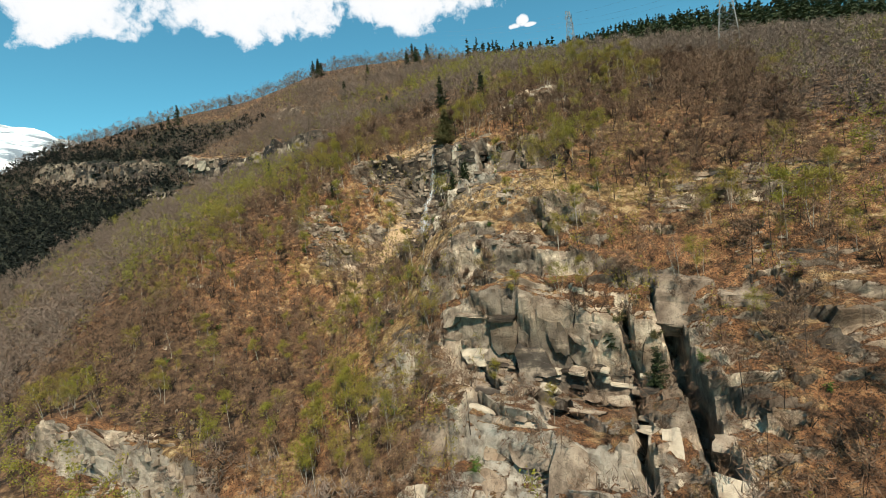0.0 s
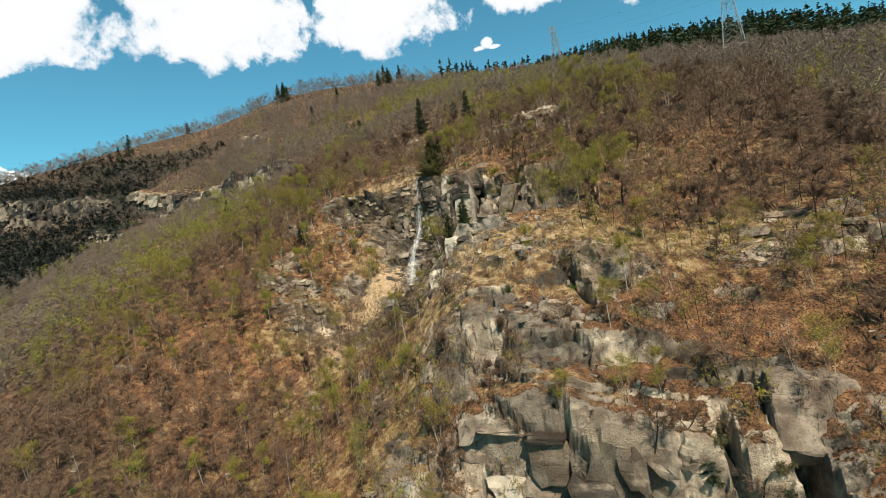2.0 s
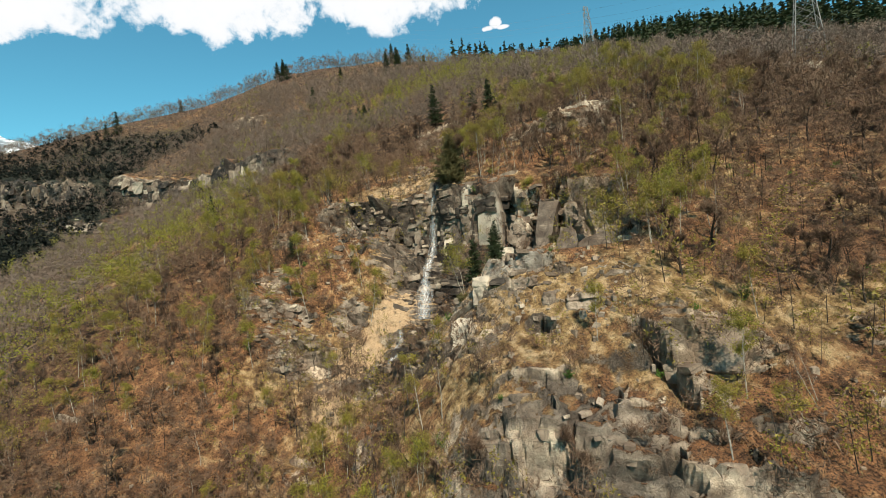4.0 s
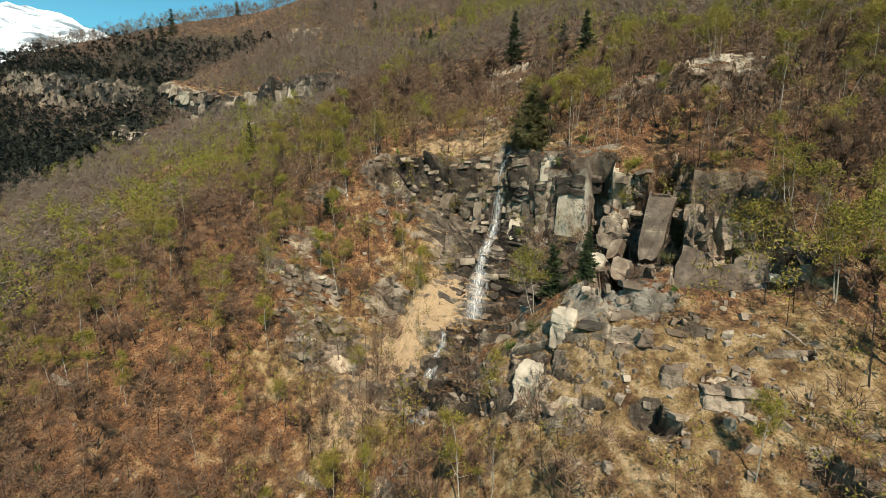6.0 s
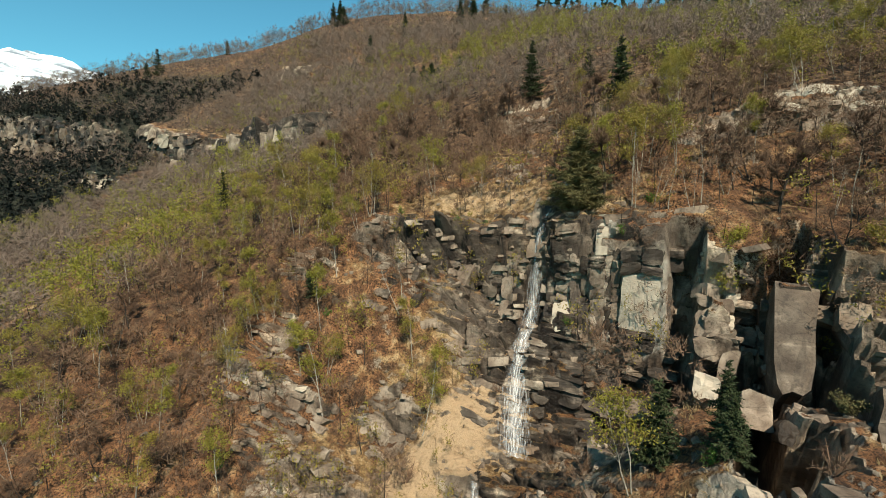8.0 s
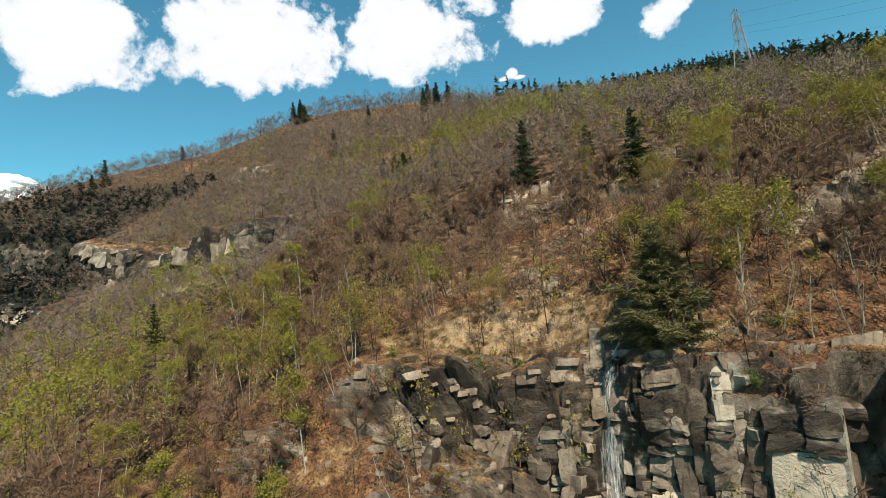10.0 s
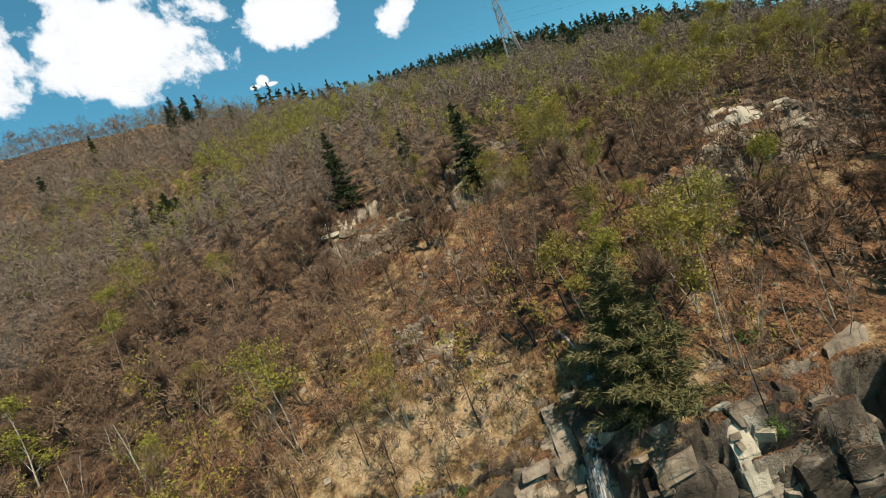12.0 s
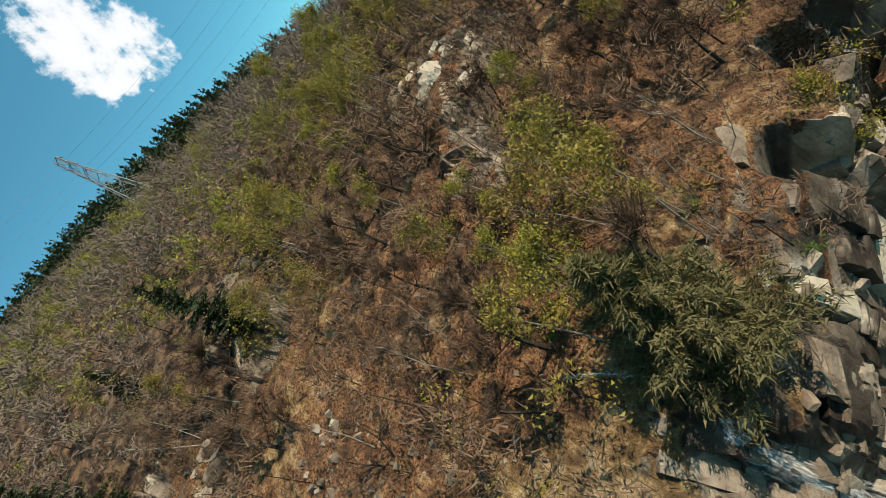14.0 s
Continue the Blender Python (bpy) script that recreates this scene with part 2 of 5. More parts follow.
MAT_BIRCH = plain("white_birch_bark", (0.40, 0.36, 0.30), 0.7, 0.45, 5.0, 0.25)
MAT_LEAF = plain("young_birch_leaves", (0.31, 0.31, 0.038), 0.6, 0.3, 0.5, 0.85, 0.35, (0.36, 0.24, 0.06))
MAT_GREEN = plain("fresh_shrub_leaves", (0.13, 0.25, 0.035), 0.6, 0.25, 1.0, 0.6, 0.3)
MAT_NEEDLE = plain("spruce_needles", (0.032, 0.05, 0.018), 0.75, 0.3, 2.0, 0.5, 0.1, (0.06, 0.075, 0.024))
# needles far below their own colour: holds the shade of the side valley
MAT_DARK = plain("shade_dark_needles", (0.008, 0.011, 0.008), 0.95, 0.5, 0.3)
MAT_PINE = plain("fir_needles", (0.085, 0.088, 0.030), 0.7, 0.4, 1.5, 0.9, 0.15, (0.19, 0.16, 0.066))
MAT_STRAW = plain("dry_grass_blades", (0.43, 0.31, 0.155), 0.9, 0.3, 1.0, 0.6, 0.2)

MAT_WETSTONE = stone_material("wet_gneiss", 0.9)
MAT_STAINED = stone_material("stained_gneiss", 0.6)
MAT_DEAD = plain("bleached_dead_wood", (0.42, 0.36, 0.29), 0.85, 0.4, 4.0, 0.3)
MAT_STEEL = plain("galvanised_steel", (0.28, 0.28, 0.28), 0.5, 0.12, 2.0)


def water_material():
    """White water: streaks that thin out to bare wet rock."""
    m = bpy.data.materials.new("white_water")
    t = nodes_of(m)
    att = {k: node(t, "ShaderNodeAttribute", attribute_name=k).outputs["Fac"] for k in ("body", "side", "run")}
    vec = node(t, "ShaderNodeCombineXYZ", {0: calc(t, "MULTIPLY", att["side"], 5.0), 1: calc(t, "MULTIPLY", att["run"], 0.45), 2: 0.0}).outputs[0]
    st = fbm(t, vec, 1.6, 6.0, 0.65, 0.3)
    a = calc(t, "ADD", calc(t, "MULTIPLY", att["body"], 0.55), calc(t, "MULTIPLY", calc(t, "SUBTRACT", st, 0.5), 2.4))
    alpha = ramp(t, a, [(0.08, 0.0), (0.5, 0.22), (0.95, 0.62)])
    bs = node(t, "ShaderNodeBsdfPrincipled", {"Base Color": (0.88, 0.88, 0.88, 1.0), "Roughness": 0.8, "Specular IOR Level": 0.1, "Alpha": alpha})
    node(t, "ShaderNodeOutputMaterial", {"Surface": bs.outputs[0]})
    return m


def snow_material():
    m = bpy.data.materials.new("snow_and_rock")
    t = nodes_of(m)
    pos = node(t, "ShaderNodeNewGeometry").outputs["Position"]
    band = node(t, "ShaderNodeMapping", {"Vector": pos, "Scale": (1.0, 1.0, 3.5)}).outputs[0]
    n = fbm(t, band, 0.006, 8.0, 0.68, 0.6)
    col = ramp(t, n, [(0.42, (0.13, 0.16, 0.20)), (0.50, (0.45, 0.5, 0.55)), (0.54, (0.86, 0.89, 0.93))])
    bs = node(t, "ShaderNodeBsdfPrincipled", {"Base Color": col, "Roughness": 0.8})
    node(t, "ShaderNodeOutputMaterial", {"Surface": bs.outputs[0]})
    return m


MAT_WATER, MAT_SNOW = water_material(), snow_material()

# ---- the hillside ----
SLOPE_U, SLOPE_V, SLOPE_N = Vector((0.8932, -0.4497, 0.0)), Vector((0.3765, 0.7480, 0.5466)), Vector((-0.2458, -0.4882, 0.8374))
SLOPE_O = Vector((0.0, 100.0, 91.1))     # u runs along the slope to +x, v up it, h out of it


def hashed(i, j, seed=0):
    """A random number from 0 to 1 for every pair of whole numbers."""
    n = (np.asarray(i, np.int64) * 374761393 + np.asarray(j, np.int64) * 668265263 + seed * 974634777) & 0x7FFFFFFF
    n = ((n ^ (n >> 13)) * 1274126177) & 0x7FFFFFFF
    return ((n ^ (n >> 16)) & 0xFFFF) / 65535.0


def value_noise(x, y, seed=0):
    i, j = np.floor(x), np.floor(y)
    f, g = x - i, y - j
    f, g = f * f * (3 - 2 * f), g * g * (3 - 2 * g)
    a, b = hashed(i, j, seed), hashed(i + 1, j, seed)
    c, d = hashed(i, j + 1, seed), hashed(i + 1, j + 1, seed)
    return (a * (1 - f) + b * f) * (1 - g) + (c * (1 - f) + d * f) * g - 0.5


def rough_noise(x, y, size, octaves=4, seed=0, gain=0.5):
    s, amp, total = 1.0 / size, 1.0, 0.0
    for k in range(octaves):
        total = total + amp * value_noise(x * s + 17.3 * k, y * s - 9.1 * k, seed + k)
        s, amp = s * 2.03, amp * gain
    return total


def step(x):
    x = np.clip(x, 0.0, 1.0)
    return x * x * (3 - 2 * x)


def within(x, lo, hi, soft):
    return step((x - lo) / soft + 0.5) * step((hi - x) / soft + 0.5)


def spot(u, v, cu, cv, ru, rv, turn=0.0):
    """1 in the middle of a leaning oval, falling to 0 outside."""
    c, s = math.cos(radians(turn)), math.sin(radians(turn))
    p, q = ((u - cu) * c + (v - cv) * s) / ru, (-(u - cu) * s + (v - cv) * c) / rv
    return np.exp(-(p * p + q * q) ** 1.5)


def soft_min(a, b, k):
    return -k * np.logaddexp(-a / k, -b / k)


def crest(x, y):
    """How far the large ground lies above or below the plane of the near slope: shoulder, ridges and the valley floor."""
    near = 0.2935 * x + 0.583 * y + 32.8
    shoulder = -0.10 * x + 0.323 * y + 94
    back = 213 + 0.16 * x - 0.5 * (y - 321 - 0.5 * np.maximum(x, 0))
    z = soft_min(near, shoulder, 5.0)
    z = z + 36 * np.exp(-(((x - 270) / 130) ** 2 + ((y - 310) / 120) ** 2)) + 20 * np.exp(-(((x - 180) / 80) ** 2 + ((y - 410) / 80) ** 2)) + 12 * np.exp(-((x - 8) / 50) ** 2 - ((y - 325) / 45) ** 2)
    z = soft_min(z, back, 6.0)
    z = z + 31 * np.exp(-(((x + 290) / 110) ** 2 + ((y - 320) / 90) ** 2)) + 10 * np.exp(-(((x + 75) / 45) ** 2 + ((y - 300) / 45) ** 2))
    z = z + 9 * np.exp(-(((x + 165) / 60) ** 2 + ((y - 315) / 45) ** 2))
    z = z - 8 * np.exp(-(((x + 98) / 35) ** 2 + ((y - 200) / 30) ** 2))
    return np.logaddexp(np.maximum(z, -400) / 8.0, 0) * 8.0 - near


def swells(u, v):
    """The broad forms: the fall's bowl, the buttress beside it, hollows and knolls."""
    def swell(cu, cv, r, a):
        return a * np.exp(-((u - cu) ** 2 + (v - cv) ** 2) / r ** 2)
    bowl = swell(-14, -8, 17, -9.2) + swell(10, 32, 17, 4.9) + swell(18, -16, 17, 5.4) + swell(2, -56, 28, -5.8) + swell(2, 8, 7, -8.4) + swell(-74, -24, 28, 4.9) + swell(38, -48, 11, -5.8) + swell(-18, -32, 17, -7.4) + swell(-22, 52, 11, -3.8)
    buttress = swell(-10, 8, 7, -3.8) + swell(-46, -8, 7, -4.7) + swell(-6, 24, 7, 2.4) + swell(74, 52, 28, -3.8) + swell(-34, 16, 11, 3) + swell(-58, 88, 11, -4.2) + swell(22, 8, 11, 2.5) + swell(14, -28, 7, 3.2) + swell(14, 28, 7, -3)
    outer = swell(-22, 80, 17, 1.5) + swell(-2, 0, 7, -3.5) + swell(-14, 16, 7, -2.6) + swell(30, 48, 17, 2.3) + swell(-82, 8, 7, -2) + swell(26, -36, 7, 2.2) + swell(10, -8, 7, 2.1) + swell(-38, -48, 11, 2.1)
    return bowl + buttress + outer


def facets(u, v, su, sv, seed, tilt=1.0):
    """Broken rock: cells with a level and a lean of their own. Gives the height (about -1 to 1), 1 in the cracks, and a random tone per cell."""
    p, q = u / su + 0.12 * v / sv, v / sv
    i, j = np.floor(p), np.floor(q)
    one = np.full(p.shape, 9.0)
    two, level, tone = one.copy(), 0 * p, 0 * p
    for a in (-1, 0, 1):
        for c in (-1, 0, 1):
            m, n = i + a, j + c
            cu, cv = m + 0.1 + 0.8 * hashed(m, n, seed), n + 0.1 + 0.8 * hashed(m, n, seed + 1)
            d = np.maximum(np.abs(p - cu), np.abs(q - cv)) * 0.75 + 0.25 * np.hypot(p - cu, q - cv)
            own = hashed(m, n, seed + 2)
            h = own - 0.5 + tilt * ((hashed(m, n, seed + 3) - 0.5) * (p - cu) + (hashed(m, n, seed + 4) - 0.5) * (q - cv))
            first = d < one
            two = np.where(first, one, np.minimum(two, d))
            level, tone = np.where(first, h, level), np.where(first, hashed(m, n, seed + 5), tone)
            one = np.where(first, d, one)
    return level, 1 - step((two - one) / 0.09), tone


def rock_zones(u, v):
    """Where bare rock stands out of the slope."""
    z = 0 * u
    for cu, cv, ru, rv, turn, a in (
            (-9, 13, 11, 11, 0, 1.0), (-21, 17, 9, 5.5, 10, 0.95), (3, 14, 7, 9, 0, 1.0), (-2, 0, 9, 8, 0, 0.9), (15, 6, 8, 9, 0, 0.9),
            (12, -7, 4.5, 4, 20, 0.8), (-7, -14, 9, 4, 0, 0.95), (-6.5, -8.5, 5, 8, 0, 0.95)):
        z = np.maximum(z, a * spot(u, v, cu, cv, ru, rv, turn))
    for cu, cv, ru, rv, turn, a in (
            (28, -46, 15, 12, 0, 1.0), (46, -50, 8, 13, 0, 0.9), (22, -30, 12, 7, 0, 0.9), (32, -61, 14, 9, 0, 1.0), (8, -47, 5, 9, 10, 0.75), (30, -19, 5, 5, 0, 0.85),
            (52, -15, 10, 3.5, 0, 0.75), (-27, -67, 20, 6, 0, 0.9), (60, -38, 9, 14, 0, 0.6), (6, -14, 5, 6, 0, 0.6)):
        z = np.maximum(z, a * spot(u, v, cu, cv, ru, rv, turn))
    for cu, cv, ru, rv, turn, a in (
            (-33, -3, 7, 5, -30, 0.95), (-24, -12, 6, 4, -30, 0.9), (-38, 10, 5, 3, 0, 0.8), (-29, -8, 4, 5, 0, 0.85), (-20, -3, 3, 4, 0, 0.75), (40, -33, 6, 2, 0, 0.8), (20, 40, 8, 5, 15, 0.95), (8, 36, 5, 4, 0, 0.7),
            (-4, 60, 6, 7, 0, 0.7), (-20, 59, 7, 6, 0, 0.6), (-16, 34, 5, 7, 0, 0.5), (44, 52, 8, 4, 0, 0.6), (62, 60, 9, 7, 0, 0.7)):
        z = np.maximum(z, a * spot(u, v, cu, cv, ru, rv, turn))
    for cu, cv, ru, rv, turn, a in (
            (-122, 66, 55, 11, -8, 1.0), (-150, 47, 45, 5, 8, 0.85), (-235, 62, 50, 14, 0, 1.0), (-137, 120, 18, 5, 0, 0.8), (-80, 137, 15, 6, 0, 0.6), (-92, 205, 22, 7, 0, 0.7)):
        z = np.maximum(z, a * spot(u, v, cu, cv, ru, rv, turn))
    for cu, cv, ru, rv, turn, a in (
            (14, -12, 2.2, 1.3, 10, 0.9), (18.5, -9.5, 1.6, 1.0, 0, 0.9), (21, -14.5, 2.4, 1.4, -10, 0.9), (11, -18.5, 2.2, 1.6, 0, 0.85), (16.5, -18, 1.5, 1.2, 0, 0.9), (24, -10, 2.0, 1.2, 0, 0.8),
            (35, -25, 3.0, 1.6, 0, 0.8), (44, -23, 2.6, 1.3, 0, 0.8), (-16, -28, 3.0, 2.0, -20, 0.8), (-6, -26, 2.6, 3.0, 0, 0.75), (0, -34, 3.0, 3.0, 0, 0.7)):
        z = np.maximum(z, a * spot(u, v, cu, cv, ru, rv, turn))
    return np.clip(z, 0, 1)


def scarp(u, v, u0, u1, v0, v1, rise, narrow, broad, soft=6.0):
    """A step in the slope along a line from (u0, v0) to (u1, v1)."""
    line = v0 + (v1 - v0) * (u - u0) / (u1 - u0) + 1.6 * value_noise(u / 5.0, 0 * u, int(abs(u0)) + 1) + 0.8 * value_noise(u / 1.7, 0 * u, int(abs(u0)) + 2)
    d = v - line
    return rise * (step(d / narrow + 0.5) - step(d / broad + 0.5)) * within(u, u0, u1, soft)


def cleft(u, v, cu, lean, cv, half, length, depth):
    """A narrow slot that runs up the slope."""
    c = cu + lean * (v - cv) + 0.7 * value_noise(v / 3.0, 0 * v, int(abs(cu)) + 40)
    return -depth * (1 - step((np.abs(u - c) - half * 0.5) / (half * 0.7))) * within(v, cv - length / 2, cv + length / 2, 2.0)


def relief(u, v):
    """Height over the plane without the crest, the share of rock and its tone."""
    h = swells(u, v)
    h = h + scarp(u, v, -31, -12, 15.5, 19.5, 6.0, 4.5, 14.0)
    h = h + scarp(u, v, -14, 6, 17.5, 15.0, 5.0, 5.0, 13.0)
    h = h + scarp(u, v, -14, 8, 6.5, 4.5, 4.0, 3.2, 9.0)
    h = h + scarp(u, v, -13, 3, -6.0, -7.0, 2.5, 2.4, 7.0)
    h = h + scarp(u, v, -20, 4, -15.5, -16.0, 4.0, 2.6, 8.0)
    h = h + scarp(u, v, 8, 26, 4.2, 2.6, 7.0, 3.6, 16.0, 3.0)
    h = h + scarp(u, v, 8, 17, -7.5, -7.0, 3.0, 2.2, 7.0, 3.0)
    h = h + scarp(u, v, 16, 44, -41.0, -42.0, 9.0, 6.5, 20.0)
    h = h + scarp(u, v, 14, 40, -30.5, -31.0, 3.0, 2.4, 8.0)
    h = h + scarp(u, v, 46, 62, -16.5, -15.0, 3.0, 2.4, 8.0)
    h = h + scarp(u, v, 24, 36, -21.0, -19.0, 3.5, 3.0, 9.0)
    h = h + scarp(u, v, -50, -8, -67.0, -66.0, 8.0, 5.5, 18.0)
    h = h + scarp(u, v, 11, 28, 38.0, 39.0, 5.0, 4.0, 12.0, 4.0)
    h = h + scarp(u, v, -10, 4, 57.0, 60.0, 3.5, 2.6, 9.0)
    h = h + scarp(u, v, -30, -12, 56.0, 59.0, 3.0, 2.6, 9.0)
    h = h + scarp(u, v, -42, -26, -4.0, -5.0, 2.4, 2.2, 7.0)
    h = h + scarp(u, v, -180, -70, 72.0, 58.0, 16.0, 9.0, 36.0, 14.0)
    h = h + scarp(u, v, -185, -118, 46.0, 51.0, 5.0, 5.0, 16.0, 12.0)
    h = h + scarp(u, v, -300, -190, 58.0, 66.0, 20.0, 13.0, 46.0, 20.0)
    h = h + scarp(u, v, -155, -120, 118.0, 121.0, 5.0, 4.0, 15.0, 8.0)
    h = h + cleft(u, v, 6.4, 0.02, 12.0, 1.5, 14.0, 6.0)
    h = h + cleft(u, v, 45.8, -0.22, -48.0, 1.0, 24.0, 5.5) + cleft(u, v, 40.4, -0.12, -48.0, 0.6, 22.0, 4.0) + cleft(u, v, 27.0, -0.5, -21.0, 0.8, 7.0, 2.5)
    h = h + 1.2 * cleft(u, v, -9.2, 0.1, 14.0, 1.6, 16.0, 1.0)
    h = h + scarp(u, v, 18, 44, -55.0, -57.0, 5.0, 5.0, 16.0)
    rock = rock_zones(u, v)
    worn = 2.2 * rough_noise(u, v, 9.0, 3, 11) * (0.35 + 0.65 * rock)
    rock = np.clip(rock + 0.42 * (rough_noise(u, v, 6.0, 4, 21) - 0.22) * 2.0 * step((rough_noise(u, v, 30.0, 2, 31) + 0.25) * 2), 0, 1)
    a, ja, ta = facets(u, v, 4.6, 3.0, 51)
    b, jb, tb = facets(u, v, 1.7, 1.0, 61)
    c, jc, tc = facets(u, v, 0.6, 0.42, 71)
    far, jf, tf = facets(u, v, 11.0, 8.0, 75)
    off = step((-55 - u) / 10.0)
    panel = within(u, 0.6, 4.9, 0.5) * within(v + 0.5 * value_noise(u * 1.3, v * 1.3, 5), 10.2, 16.6, 0.6)
    broad = spot(u, v, 29, -47, 18, 13)
    beds, jl, tl = facets(u, v, 4.2, 1.15, 77)
    layered = spot(u, v, -3, 0, 10, 9)
    large, jg, tg = facets(u, v, 7.0, 5.2, 79)
    jag = rock * ((2.5 * a - 1.4 * ja) * (1 - 0.65 * broad) * (1 - 0.8 * layered) + layered * (1.5 * beds - 0.7 * jl) + broad * (3.4 * large - 1.3 * jg) + (0.95 * b + 0.22 * c - 0.30 * jb) * (1 - 0.75 * broad) * (1 - 0.4 * layered)) * (1 - 0.85 * panel) + 0.5 * panel
    jag = jag + rock * off * (2.6 * far - 1.5 * jf)
    tuft = (1 - rock) * (0.55 * rough_noise(u, v, 2.4, 3, 81) + 0.30 * np.abs(rough_noise(u, v, 0.9, 2, 91)))
    return h + worn + jag + tuft, rock, np.where(u < -60, 0.6 * tf + 0.4 * ta, np.where(layered > 0.4, 0.6 * tl + 0.4 * tb, np.where(broad > 0.35, 0.15 + 0.55 * tg + 0.3 * ta, 0.58 * ta + 0.32 * tb + 0.10 * tc)))


def set_back(u, v, h):
    """How far the slope is cut away behind the jointed wall, the pillar and the block beside the slot."""
    out, z = -0.8374 * v + 0.5466 * h, 91.1 + 0.5466 * v + 0.8374 * h
    cut = 0 * u
    for u0, u1, z0, z1, at, lean, fade in ((7.2, 12.6, 91.6, 97.0, -7.9, 0.3, 0.5), (12.4, 15.2, 92.4, 99.6, -4.2, 0.7, 0.4), (15.1, 16.7, 92.6, 98.5, -6.5, 0.4, 0.4), (16.5, 24.0, 92.0, 97.2, -2.6, 0.45, 6.0)):
        deep = np.maximum(out - (at - lean * (z - z0) - np.maximum(z - z1, 0) * 2.0), 0)
        cut = np.maximum(cut, deep * step((u - u0) / 0.5 + 0.5) * step((u1 - u) / fade + 0.5) * step((z - z0) / 0.8) * (1 - step((z - z1 - 2.0) / 2.5)))
    return cut / 0.5466


def hillside(u, v):
    u, v = np.asarray(u, float), np.asarray(v, float)
    x, y, z = (SLOPE_O[k] + u * SLOPE_U[k] + v * SLOPE_V[k] for k in range(3))
    h, rock, tone = relief(u, v)
    calm = 1 - step((np.hypot(u, v) - 250) / 250.0)
    h = h * calm
    h = h - set_back(u, v, h)
    return np.stack([x + h * SLOPE_N[0], y + h * SLOPE_N[1], z + crest(x, y) + h * SLOPE_N[2]], -1), rock, tone


def grid_lines(lo, hi, spans, growth, coarse):
    """Lines of a grid: even steps inside each span (from, to, step), growing steps outside."""
    core = [spans[0][0]]
    for a, e, d in spans:
        core += list(np.linspace(a, e, int(round((e - a) / d)) + 1)[1:])

    def run(start, end, fine):
        out, x, sign = [], start, 1 if end > start else -1
        while (end - x) * sign > 0:
            x += sign * min(fine + growth * abs(x - start), coarse)
            out.append(x)
        return out
    return np.array(run(core[0], lo, spans[0][2])[::-1] + core + run(core[-1], hi, spans[-1][2]))


def mesh_of(name, verts, faces, mat, smooth=False):
    me = bpy.data.meshes.new(name)
    verts, faces = np.asarray(verts, np.float32), np.asarray(faces, np.int32)
    k = faces.shape[1]
    me.vertices.add(len(verts))
    me.vertices.foreach_set("co", verts.ravel())
    me.loops.add(faces.size)
    me.loops.foreach_set("vertex_index", faces.ravel())
    me.polygons.add(len(faces))
    me.polygons.foreach_set("loop_start", np.arange(0, faces.size, k, dtype=np.int32))
    me.polygons.foreach_set("use_smooth", np.full(len(faces), smooth))
    me.update(calc_edges=True)
    me.materials.append(mat)
    return me


def mesh_multi(name, groups):
    """One mesh out of (vertices, triangles, material) groups."""
    v, f = joined([(g[0], g[1]) for g in groups])
    me = mesh_of(name, v, f, groups[0][2])
    for g in groups[1:]:
        me.materials.append(g[2])
    me.polygons.foreach_set("material_index", np.repeat(np.arange(len(groups), dtype=np.int32), [len(g[1]) for g in groups]))
    return me


def attribute(me, name, values):
    me.attributes.new(name, "FLOAT", "POINT").data.foreach_set("value", np.asarray(values, np.float32).ravel())


def evergreen(u, v):
    """1 inside the side valley's evergreen wood, coloured near-black to stand for shade."""
    edge = -150 - 0.28 * np.maximum(v - 10, 0) + 14 * rough_noise(u, v, 25.0, 2, 241)
    return step((edge - u) / 8.0 + 0.5) * step((88 - v) / 14.0 + 0.5)


